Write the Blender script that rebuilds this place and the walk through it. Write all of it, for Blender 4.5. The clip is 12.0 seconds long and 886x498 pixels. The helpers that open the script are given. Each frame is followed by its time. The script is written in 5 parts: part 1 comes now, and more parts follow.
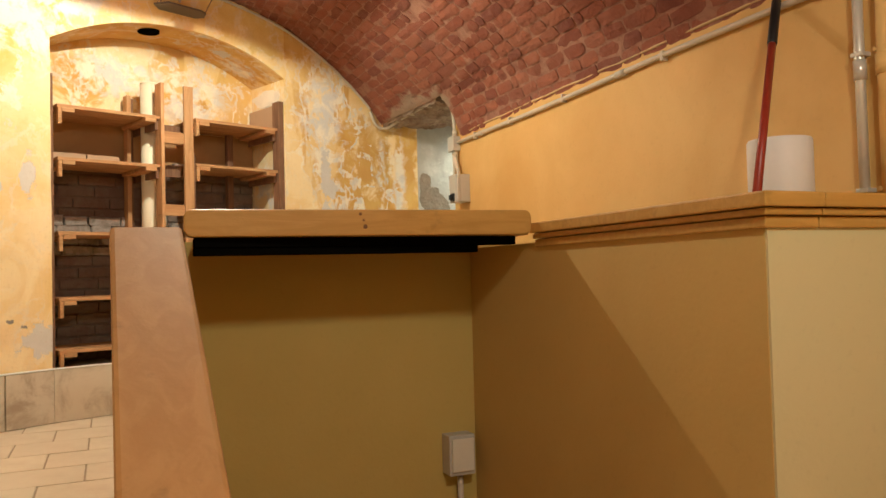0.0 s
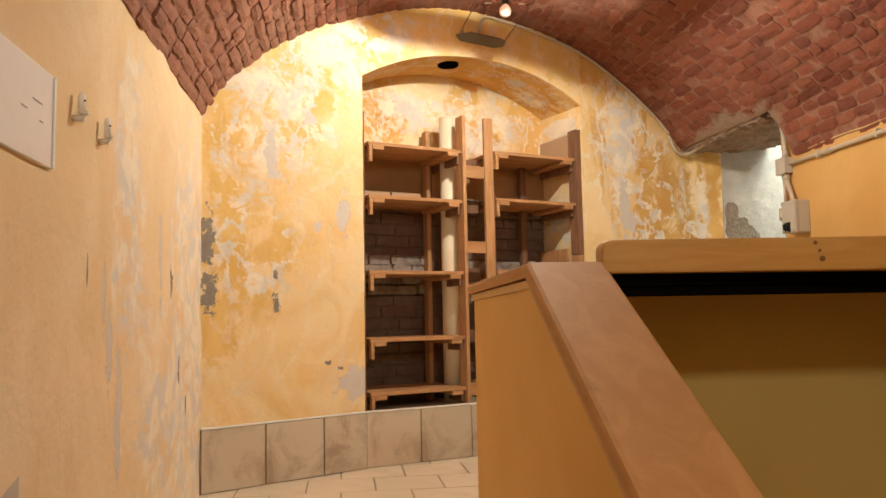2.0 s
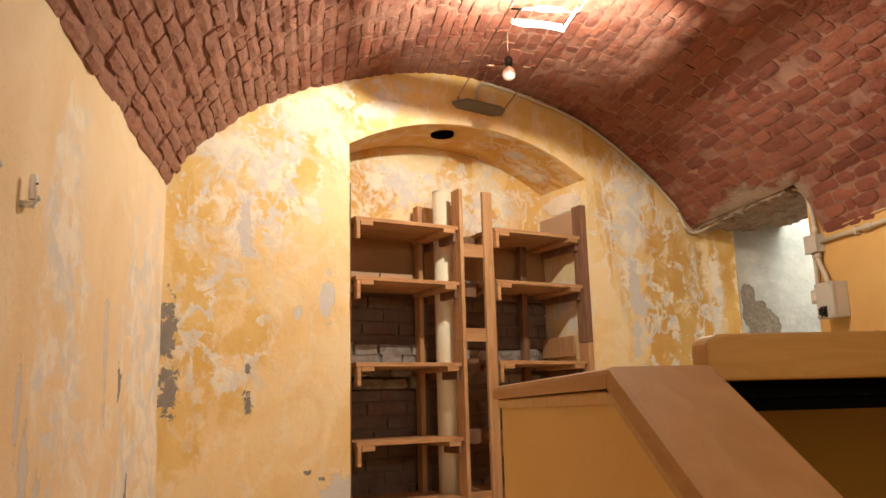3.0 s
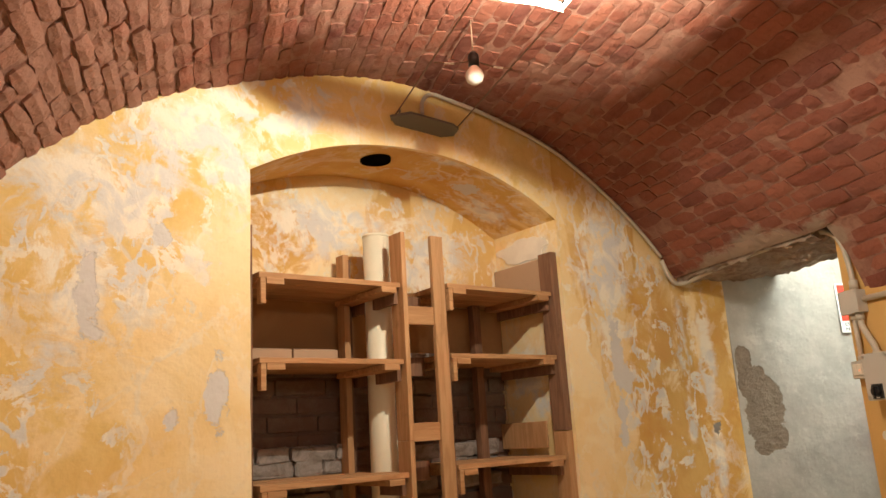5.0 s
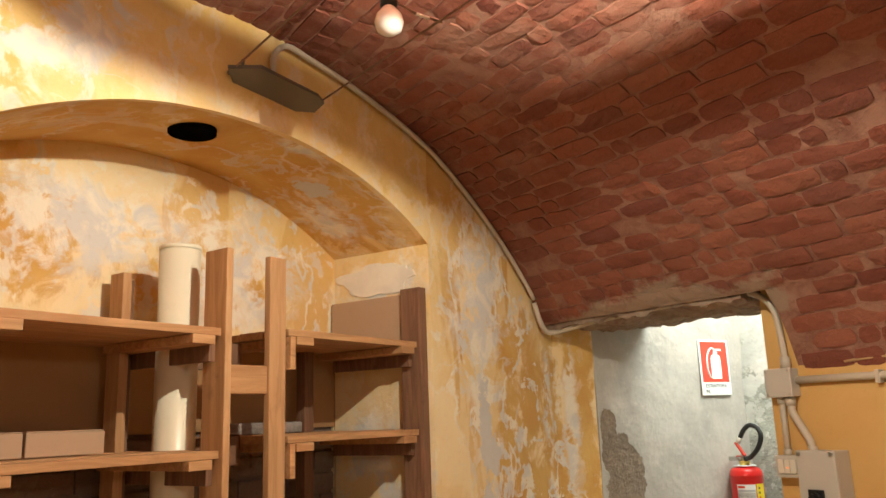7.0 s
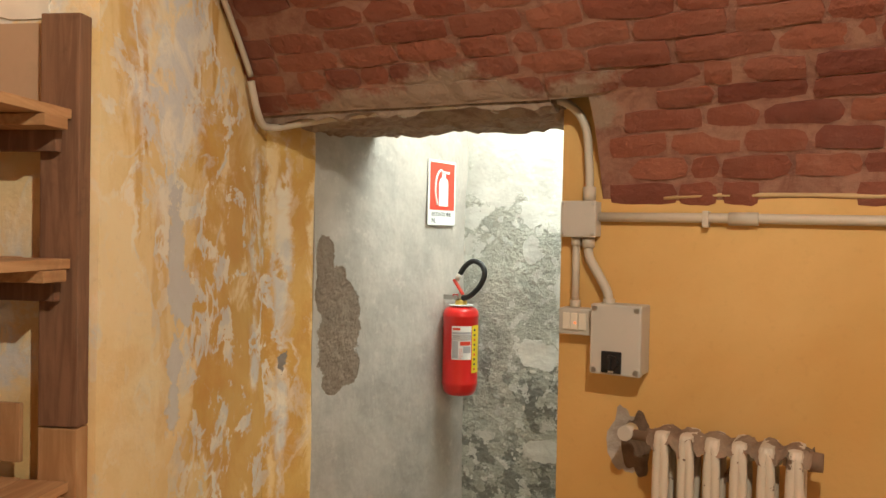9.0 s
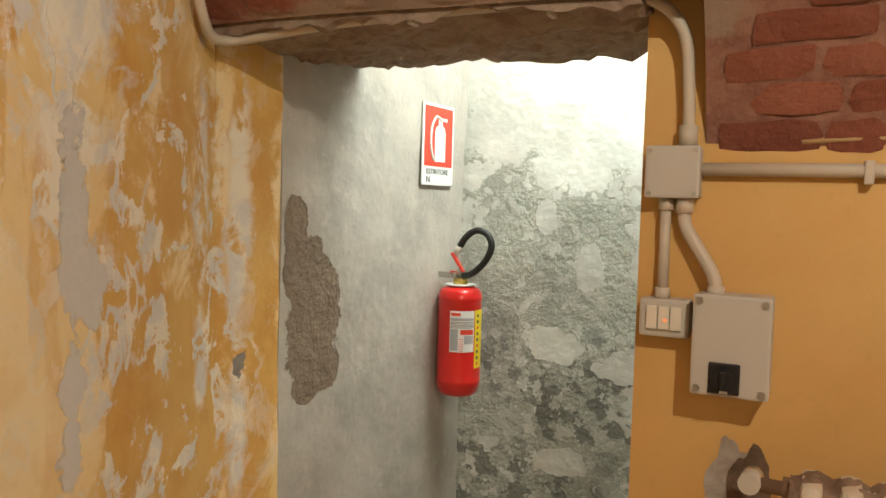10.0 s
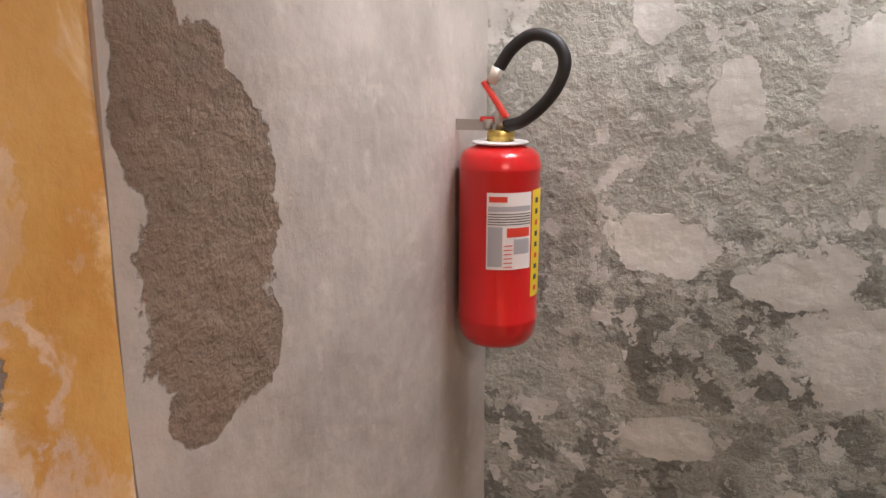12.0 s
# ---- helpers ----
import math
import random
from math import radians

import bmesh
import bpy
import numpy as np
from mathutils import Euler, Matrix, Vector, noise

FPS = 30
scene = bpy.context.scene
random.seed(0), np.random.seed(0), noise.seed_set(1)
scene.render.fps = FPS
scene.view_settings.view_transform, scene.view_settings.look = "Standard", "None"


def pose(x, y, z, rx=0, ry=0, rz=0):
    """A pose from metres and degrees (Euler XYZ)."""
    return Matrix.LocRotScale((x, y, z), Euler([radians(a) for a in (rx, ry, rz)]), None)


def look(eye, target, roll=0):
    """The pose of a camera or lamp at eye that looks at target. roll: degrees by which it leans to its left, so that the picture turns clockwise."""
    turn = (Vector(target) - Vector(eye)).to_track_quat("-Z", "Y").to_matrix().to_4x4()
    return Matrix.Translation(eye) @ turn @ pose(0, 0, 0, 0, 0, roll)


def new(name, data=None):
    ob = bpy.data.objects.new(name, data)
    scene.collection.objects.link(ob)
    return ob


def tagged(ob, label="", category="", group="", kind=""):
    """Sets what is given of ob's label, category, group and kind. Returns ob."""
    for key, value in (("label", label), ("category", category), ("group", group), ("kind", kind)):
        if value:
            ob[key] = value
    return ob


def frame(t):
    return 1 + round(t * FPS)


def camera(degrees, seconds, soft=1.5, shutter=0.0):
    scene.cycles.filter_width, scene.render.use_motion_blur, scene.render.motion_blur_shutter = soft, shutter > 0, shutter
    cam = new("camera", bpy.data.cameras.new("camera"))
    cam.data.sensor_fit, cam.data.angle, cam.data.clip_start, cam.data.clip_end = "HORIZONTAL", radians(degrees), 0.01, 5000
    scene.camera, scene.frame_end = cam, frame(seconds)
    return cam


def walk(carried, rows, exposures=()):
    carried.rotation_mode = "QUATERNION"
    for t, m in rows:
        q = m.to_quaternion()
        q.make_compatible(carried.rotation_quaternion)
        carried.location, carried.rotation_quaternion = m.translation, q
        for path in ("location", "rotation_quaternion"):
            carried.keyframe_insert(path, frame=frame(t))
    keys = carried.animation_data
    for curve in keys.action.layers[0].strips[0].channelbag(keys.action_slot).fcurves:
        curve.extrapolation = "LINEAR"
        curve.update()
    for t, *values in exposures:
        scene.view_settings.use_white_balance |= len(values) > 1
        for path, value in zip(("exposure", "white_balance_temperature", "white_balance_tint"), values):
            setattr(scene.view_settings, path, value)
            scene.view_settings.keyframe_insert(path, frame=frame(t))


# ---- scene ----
cam = camera(59.1, 12.0)
PATH = [
    (0, (0.618, 0.108, 0.78), (1.17, 2.029, 0.844), -1.5),
    (0.5, (0.556, 0.164, 0.767), (0.838, 2.143, 0.851), -2.3),
    (1, (0.446, 0.26, 0.752), (0.472, 2.258, 0.833), -2.3),
    (1.5, (0.249, 0.417, 0.799), (0.267, 2.413, 0.923), -3.8),
    (2, (0.139, 0.622, 0.809), (0.145, 2.614, 0.984), -1.1),
    (2.5, (0.099, 0.869, 0.823), (0.111, 2.852, 1.088), -0.7),
    (3, (0.017, 1.132, 0.883), (0.098, 3.093, 1.266), -1.5),
    (3.2, (-0.034, 1.243, 0.943), (0.113, 3.187, 1.389), -2.5),
    (4.8, (-0.07, 2.079, 1.162), (0.251, 3.99, 1.656), -3.4),
    (5, (-0.087, 2.213, 1.21), (0.252, 4.129, 1.675), -3.5),
    (5.5, (-0.113, 2.446, 1.289), (0.25, 4.373, 1.683), -2.8),
    (6, (-0.132, 2.73, 1.391), (0.304, 4.644, 1.776), -2.3),
    (6.5, (-0.181, 2.977, 1.469), (0.373, 4.846, 1.914), -1.9),
    (7, (-0.17, 3.255, 1.571), (0.758, 4.975, 1.997), -2.1),
    (7.5, (-0.064, 3.5, 1.622), (1.094, 5.103, 1.918), 1.8),
    (7.7, (-0.039, 3.575, 1.622), (1.193, 5.124, 1.91), 2.1),
    (9.3, (0.296, 4.32, 1.592), (1.946, 5.445, 1.504), 1.6),
    (9.5, (0.379, 4.401, 1.581), (2.033, 5.522, 1.481), 2.0),
    (10, (0.650, 4.708, 1.582), (2.299, 5.734, 1.467), 1.6),
    (10.5, (0.903, 4.920, 1.542), (2.592, 5.842, 1.441), 1.3),
    (11, (1.167, 5.107, 1.493), (2.859, 5.987, 1.208), 1.1),
    (11.5, (1.391, 5.357, 1.481), (3.063, 6.234, 1.091), -0.5),
    (12, (1.654, 5.551, 1.435), (3.336, 6.382, 0.994), 0.1),
]
SQUARE = pose(0, 0, 0, 0, 0, -7.2)  # turns the path square to the side walls
EXPOSURES = [(0.0, 0.26, 6500, 3), (2.5, 0.02, 6500, 10), (5.0, -0.28, 6500, 10), (9.3, -0.31, 6500, 10), (11.0, -0.62, 6500, 5), (11.5, -0.52, 6250, 15), (12.0, -0.45, 6350, 33)]
walk(cam, [(t, SQUARE @ look(eye, target, roll)) for t, eye, target, roll in PATH], EXPOSURES)

# ---- light ----
world = bpy.data.worlds.new("world")
world.use_nodes = True
world.node_tree.nodes["Background"].inputs["Color"].default_value = (0.02, 0.016, 0.012, 1)
scene.world = world


def lamp(name, kind, place, watts, colour, size, target=None, size_y=None):
    data = bpy.data.lights.new(name, kind)
    data.energy, data.color = watts, colour
    if kind == "AREA":
        data.shape, data.size, data.size_y = "RECTANGLE", size, size_y or size
    else:
        data.shadow_soft_size = size
    ob = new(name, data)
    ob.matrix_world = look(place, target) if target else Matrix.Translation(place)
    return ob


WARM, COOL = (1.0, 0.95, 0.78), (0.90, 1.0, 0.93)
lamp("vault_light", "POINT", (1.12, 4.055, 2.487), 91, WARM, 0.008)
lamp("passage_light", "AREA", (3.56, 5.15, 2.54), 42, COOL, 0.20, (3.54, 5.151, 0), 0.9)
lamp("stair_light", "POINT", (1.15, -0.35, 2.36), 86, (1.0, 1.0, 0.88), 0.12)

# ---- materials ----


class Shade:
    """Builds one node material; the sockets it returns can be joined freely."""

    def __init__(self, name, rough=0.8, metal=0.0):
        self.mat = bpy.data.materials.new(name)
        self.mat.use_nodes = True
        self.nt = self.mat.node_tree
        self.bsdf = self.nt.nodes["Principled BSDF"]
        self.bsdf.inputs["Roughness"].default_value = rough
        self.bsdf.inputs["Metallic"].default_value = metal
        self.co = self.nt.nodes.new("ShaderNodeTexCoord").outputs["Object"]

    def put(self, socket, value):
        if isinstance(value, bpy.types.NodeSocket):
            self.nt.links.new(value, socket)
        elif isinstance(value, (tuple, list)):
            socket.default_value = (*value, 1) if len(value) == 3 and socket.type == "RGBA" else value
        else:
            socket.default_value = value

    def noise(self, scale, detail=5, rough=0.55, bend=0.0, co=None, colour=False):
        n = self.nt.nodes.new("ShaderNodeTexNoise")
        self.put(n.inputs["Vector"], co or self.co)
        for key, v in (("Scale", scale), ("Detail", detail), ("Roughness", rough), ("Distortion", bend)):
            n.inputs[key].default_value = v
        return n.outputs["Color" if colour else "Fac"]

    def maths(self, op, a, b=0.0, clamp=False):
        n = self.nt.nodes.new("ShaderNodeMath")
        n.operation, n.use_clamp = op, clamp
        self.put(n.inputs[0], a), self.put(n.inputs[1], b)
        return n.outputs[0]

    def vector(self, op, a, b):
        n = self.nt.nodes.new("ShaderNodeVectorMath")
        n.operation = op
        self.put(n.inputs[0], a), self.put(n.inputs[1], b)
        return n.outputs["Value" if op == "LENGTH" else "Vector"]

    def step(self, x, low, high):
        n = self.nt.nodes.new("ShaderNodeMapRange")
        n.interpolation_type = "SMOOTHSTEP"
        self.put(n.inputs["Value"], x)
        n.inputs["From Min"].default_value, n.inputs["From Max"].default_value = low, high
        return n.outputs["Result"]

    def mix(self, fac, a, b):
        n = self.nt.nodes.new("ShaderNodeMix")
        n.data_type = "RGBA"
        self.put(n.inputs[0], fac), self.put(n.inputs[6], a), self.put(n.inputs[7], b)
        return n.outputs[2]

    def stretch(self, x, y, z):
        return self.vector("MULTIPLY", self.co, (x, y, z))

    def island(self):
        return self.nt.nodes.new("ShaderNodeNewGeometry").outputs["Random Per Island"]

    def piece(self):
        return self.nt.nodes.new("ShaderNodeObjectInfo").outputs["Random"]

    def patches(self, ragged, spots, soft=0.06, amount=1.5):
        """A mask of spots (x, y, z, rx, ry, rz) with edges eaten by a noise; a radius of 0 leaves that axis out."""
        field = None
        for x, y, z, rx, ry, rz in spots:
            d = self.vector("LENGTH", self.vector("MULTIPLY", self.vector("SUBTRACT", self.co, (x, y, z)), tuple(1 / r if r else 0 for r in (rx, ry, rz))), (0, 0, 0))
            field = d if field is None else self.maths("MINIMUM", field, d)
        field = self.maths("ADD", field, self.maths("MULTIPLY", self.maths("SUBTRACT", ragged, 0.5), amount * 2))
        return self.step(field, 1 + soft, 1 - soft)

    def bump(self, height, strength=0.5, distance=0.004):
        n = self.nt.nodes.new("ShaderNodeBump")
        n.inputs["Strength"].default_value, n.inputs["Distance"].default_value = strength, distance
        self.put(n.inputs["Height"], height)
        self.put(self.bsdf.inputs["Normal"], n.outputs["Normal"])

    def done(self, colour):
        self.put(self.bsdf.inputs["Base Color"], colour)
        return self.mat


CREAM, YELLOW, OCHRE = (0.86, 0.69, 0.41), (0.82, 0.585, 0.26), (0.60, 0.29, 0.045)


def peeling(name, spots_ochre=(), spots_grey=(), spots_white=(), wild=0.5, spots_dark=(), spots_wild=(), calm=1.0, wash_a=None, wash_b=None, deep_a=OCHRE, deep_b=(0.68, 0.40, 0.10)):
    """Old lime plaster in layers of yellow wash that have run and flaked."""
    s = Shade(name, 0.85)
    big = s.noise(1.3, 5, 0.5, 1.6)
    swirl = s.noise(1.9, 4, 0.46, 1.5)
    flaky = s.noise(6.5, 10, 0.66, 0.35)
    rag = s.noise(6.0, 9, 0.68, 0.6)
    chip = s.noise(19, 9, 0.72, 0.3)
    run = s.noise(2.6, 6, 0.52, 0.4, s.stretch(1.5, 1.5, 0.6))
    warp = s.vector("ADD", s.co, s.vector("MULTIPLY", s.vector("SUBTRACT", s.noise(2.2, 3, 0.5, 0.0, None, True), (0.5, 0.5, 0.5)), (0.34, 0.34, 0.34)))
    blob = s.noise(2.1, 7, 0.56, 0.0, s.vector("MULTIPLY", warp, (1.1, 1.1, 0.72)))
    fine = s.noise(42, 5, 0.65)
    zone = s.patches(rag, spots_wild, 0.4, 0.8) if spots_wild else 0.0
    zone = s.maths("ADD", s.maths("MULTIPLY", zone, 1.0 - wild), wild, True)
    col = s.mix(s.step(big, 0.36, 0.62), wash_a or CREAM, wash_b or YELLOW)
    wash = s.maths("MULTIPLY", s.step(swirl, 0.49, 0.53), s.step(swirl, 0.66, 0.52))
    col = s.mix(s.maths("MULTIPLY", wash, 0.25 * calm), col, (0.86, 0.70, 0.45))
    col = s.mix(s.maths("MULTIPLY", s.step(swirl, 0.46, 0.39), 0.22 * calm), col, (0.72, 0.43, 0.13))
    # crisp stains, each with a pale crust along its edge
    stain = s.maths("MULTIPLY", s.step(blob, 0.535, 0.548), s.maths("ADD", 0.12 * calm, s.maths("MULTIPLY", zone, 0.6)), True)
    col = s.mix(stain, col, s.mix(s.step(s.noise(4.5, 6, 0.6), 0.35, 0.65), (0.74, 0.50, 0.18), (0.80, 0.575, 0.25)))
    margin = s.step(s.maths("ABSOLUTE", s.maths("SUBTRACT", blob, 0.537)), 0.019, 0.006)
    crust = s.maths("MULTIPLY", s.maths("MULTIPLY", margin, s.step(rag, 0.40, 0.50)), s.maths("ADD", 0.22 * calm, zone), True)
    deep = s.maths("MULTIPLY", s.step(run, 0.51, 0.55), zone, True)
    if spots_ochre:
        deep = s.maths("MAXIMUM", deep, s.patches(rag, spots_ochre, 0.22))
    col = s.mix(s.maths("MULTIPLY", deep, 0.88), col, s.mix(s.step(s.noise(5, 8, 0.62, 0.5), 0.35, 0.65), deep_a, deep_b))
    tide = s.step(s.maths("ABSOLUTE", s.maths("SUBTRACT", swirl, 0.49)), 0.016, 0.003)
    flake = s.maths("MULTIPLY", s.step(flaky, 0.545, 0.575), zone, True)
    white = s.maths("MAXIMUM", flake, s.maths("MULTIPLY", s.maths("MULTIPLY", tide, s.step(rag, 0.45, 0.6)), s.maths("ADD", 0.2 * calm, s.maths("MULTIPLY", zone, 0.45))))
    white = s.maths("MAXIMUM", white, crust)
    if spots_white:
        torn = s.maths("MULTIPLY", s.patches(rag, spots_white, 0.45, 1.8), s.step(flaky, 0.41, 0.50))
        white = s.maths("MAXIMUM", white, torn)
    pale = s.mix(s.step(s.noise(7, 7, 0.62, 0.8), 0.42, 0.58), (0.87, 0.80, 0.67), (0.68, 0.66, 0.63))
    col = s.mix(s.maths("MULTIPLY", white, 0.92), col, pale)
    bare = None
    if spots_grey:
        bare = s.patches(s.maths("ADD", s.maths("MULTIPLY", chip, 0.4), s.maths("MULTIPLY", rag, 0.6)), spots_grey, 0.10, 3.4)
        col = s.mix(bare, col, s.mix(s.noise(14, 6, 0.7), (0.60, 0.55, 0.50), (0.70, 0.66, 0.62)))
    if spots_dark:
        dark = s.patches(chip, spots_dark, 0.10, 3.0)
        col = s.mix(dark, col, s.mix(s.noise(25, 6, 0.7), (0.16, 0.13, 0.10), (0.36, 0.33, 0.30)))
        bare = s.maths("MAXIMUM", bare, dark) if bare else dark
    col = s.mix(s.maths("MULTIPLY", s.step(fine, 0.54, 0.75), 0.18), col, (0.45, 0.30, 0.14))
    relief = s.maths("ADD", s.maths("MULTIPLY", fine, 0.2), s.maths("ADD", s.maths("MULTIPLY", big, 1.6), s.maths("MULTIPLY", flaky, 0.5)))
    relief = s.maths("ADD", relief, s.maths("MULTIPLY", s.maths("SUBTRACT", crust, s.maths("MULTIPLY", white, 0.6)), 0.12))
    if bare:
        relief = s.maths("SUBTRACT", relief, s.maths("MULTIPLY", bare, 0.12))
    s.bump(relief, 0.9, 0.010)
    return s.done(col)


def painted(name, a, b, scale=2.0, rough=0.7, relief=0.0015):
    """Even wall paint with faint clouds."""
    s = Shade(name, rough)
    col = s.mix(s.step(s.noise(scale, 5, 0.55, 0.4), 0.3, 0.7), a, b)
    col = s.mix(s.maths("MULTIPLY", s.step(s.noise(45, 3), 0.55, 0.8), 0.12), col, tuple(c * 0.6 for c in a))
    s.bump(s.maths("ADD", s.noise(60, 3), s.maths("MULTIPLY", s.noise(6, 3), 3)), 0.4, relief)
    return s.done(col)


def timber(name, a, b, along=(1, 14, 14), rough=0.55, knots=True, piece=False):
    s = Shade(name, rough)
    co = s.stretch(*along)
    if piece:
        shift = s.nt.nodes.new("ShaderNodeCombineXYZ")
        s.put(shift.inputs[0], s.maths("MULTIPLY", s.piece(), 7.0)), s.put(shift.inputs[2], s.maths("MULTIPLY", s.piece(), 3.0))
        co = s.vector("ADD", co, shift.outputs[0])
    grain = s.noise(3.0, 6, 0.6, 1.2, co)
    col = s.mix(s.step(grain, 0.35, 0.68), a, b)
    col = s.mix(s.maths("MULTIPLY", s.step(s.noise(9, 4, 0.7), 0.58, 0.75), 0.45), col, tuple(c * 0.45 for c in a))
    if piece:
        col = s.mix(s.maths("MULTIPLY", s.piece(), 0.35), col, tuple(c * 0.6 for c in b))
    if knots:
        v = s.nt.nodes.new("ShaderNodeTexVoronoi")
        s.put(v.inputs["Vector"], s.stretch(*[1 + (k - 1) * 0.25 for k in along])), s.put(v.inputs["Scale"], 2.2)
        col = s.mix(s.step(v.outputs["Distance"], 0.10, 0.05), col, tuple(c * 0.3 for c in a))
    s.bump(s.maths("ADD", grain, s.noise(70, 2)), 0.35, 0.0012)
    return s.done(col)


def plain(name, colour, rough=0.5, metal=0.0, dirt=0.25, coat=0.0):
    s = Shade(name, rough, metal)
    s.bsdf.inputs["Specular IOR Level"].default_value = 0.0 if rough == 1.0 else 0.5
    s.bsdf.inputs["Coat Weight"].default_value = coat
    col = s.mix(s.maths("MULTIPLY", s.step(s.noise(22, 6, 0.7), 0.5, 0.8), dirt), colour, tuple(c * 0.5 for c in colour))
    s.bump(s.noise(120, 3), 0.15, 0.0006)
    return s.done(col)


def glow(name, colour, strength):
    s = Shade(name)
    s.put(s.bsdf.inputs["Emission Color"], colour), s.put(s.bsdf.inputs["Emission Strength"], strength)
    return s.done(colour)


def brickwork(name, reds, smear, dark, limed=(), clean=(), raw=()):
    """Hand-made brick: each brick its own red, smeared with lime."""
    s = Shade(name, 0.9)
    r = s.island()
    col = s.mix(r, reds[0], reds[1])
    col = s.mix(s.maths("MULTIPLY", s.step(s.maths("FRACT", s.maths("MULTIPLY", r, 7.31)), 0.55, 1.0), 0.8), col, reds[2])
    lime = s.maths("MAXIMUM", s.maths("MULTIPLY", s.step(s.noise(2.4, 9, 0.72, 0.1), 0.44, 0.62), 0.80), s.maths("MULTIPLY", s.step(s.noise(17, 6, 0.7, 0.5), 0.56, 0.68), 0.6))
    if clean:
        lime = s.maths("MULTIPLY", lime, s.maths("SUBTRACT", 1.0, s.maths("MULTIPLY", s.patches(s.noise(3, 8, 0.65), clean, 0.4), 0.78)))
    col = s.mix(lime, col, smear)
    if limed:
        col = s.mix(s.maths("MULTIPLY", s.patches(s.noise(7, 7, 0.65), limed, 0.4), 0.65), col, tuple(c * 1.15 for c in smear))
    if raw:
        col = s.mix(s.maths("MULTIPLY", s.patches(s.noise(6, 8, 0.65), raw, 0.25), 0.85), col, (0.34, 0.25, 0.185))
    col = s.mix(s.maths("MULTIPLY", s.step(s.noise(26, 5, 0.7), 0.60, 0.74), 0.30), col, dark)
    s.bump(s.maths("ADD", s.noise(30, 5, 0.7), s.maths("MULTIPLY", s.noise(9, 4, 0.6), 1.5)), 0.9, 0.011)
    return s.done(col)


def mortar(name, a, b, raw=()):
    s = Shade(name, 0.95)
    col = s.mix(s.step(s.noise(11, 6, 0.7, 0.6), 0.35, 0.7), a, b)
    if raw:
        col = s.mix(s.maths("MULTIPLY", s.patches(s.noise(6, 8, 0.65), raw, 0.25), 0.85), col, (0.34, 0.25, 0.185))
    col = s.mix(s.maths("MULTIPLY", s.step(s.noise(40, 5, 0.7), 0.55, 0.75), 0.5), col, tuple(c * 0.45 for c in a))
    s.bump(s.maths("ADD", s.noise(26, 6, 0.75), s.noise(8, 3)), 0.9, 0.010)
    return s.done(col)


def rubbed(name, base, pale, low, high, spots=(), bare=(), flecks=0.0, pits=0.0, grain=1.0, decay=()):
    """Rough grey render with a flaking pale coat on it."""
    s = Shade(name, 0.9)
    rag = s.noise(7.5, 9, 0.62)
    cover = s.step(s.noise(3.4, 10, 0.66), low, high)
    if flecks:
        cover = s.maths("MAXIMUM", cover, s.maths("MULTIPLY", s.step(s.noise(15, 8, 0.62), 0.56, 0.575), flecks))
    if pits:
        cover = s.maths("SUBTRACT", cover, s.maths("MULTIPLY", s.step(s.noise(17, 7, 0.62), 0.60, 0.615), pits), True)
    if spots:
        cover = s.maths("MAXIMUM", cover, s.patches(rag, spots, 0.03, 1.2))
    if bare:
        cover = s.maths("SUBTRACT", cover, s.patches(rag, bare, 0.03, 0.75), True)
    under = s.maths("SUBTRACT", 1.0, cover)
    fine = s.noise(60, 4, 0.6)
    lump = s.noise(19, 7, 0.66)
    col = s.mix(s.step(s.noise(3, 6, 0.6), 0.38, 0.66), base, tuple(c * 0.78 for c in base))
    col = s.mix(s.maths("MULTIPLY", s.step(lump, 0.50, 0.64), 0.35), col, tuple(c * 1.35 for c in base))
    col = s.mix(s.maths("MULTIPLY", s.step(s.noise(30, 6, 0.7), 0.60, 0.68), 0.4), col, tuple(c * 0.45 for c in base))
    if pits:
        eaten = s.maths("MULTIPLY", s.step(s.noise(13, 8, 0.64), 0.505, 0.52), s.step(s.noise(2.0, 4, 0.5), 0.34, 0.46))
        if decay:
            eaten = s.maths("MULTIPLY", eaten, s.patches(rag, decay, 0.3, 0.8))
        col = s.mix(s.maths("MULTIPLY", eaten, 0.8), col, tuple(c * 0.36 for c in base))
    top = s.mix(s.step(s.noise(3.6, 8, 0.64), 0.36, 0.66), pale, tuple(c * 0.78 for c in pale))
    top = s.mix(s.maths("MULTIPLY", s.step(s.noise(16, 7, 0.68), 0.55, 0.66), 0.4), top, tuple(min(0.85, c * 1.22) for c in pale))
    col = s.mix(cover, col, top)
    rough = s.maths("MULTIPLY", s.maths("ADD", s.maths("MULTIPLY", under, 0.86), 0.14), s.maths("ADD", s.maths("MULTIPLY", fine, 0.42 * grain), s.maths("MULTIPLY", lump, 1.8)))
    s.bump(s.maths("ADD", s.maths("MULTIPLY", cover, 1.0), s.maths("ADD", rough, s.maths("MULTIPLY", s.noise(3, 4), 1.5))), 1.0, 0.015)
    return s.done(col)


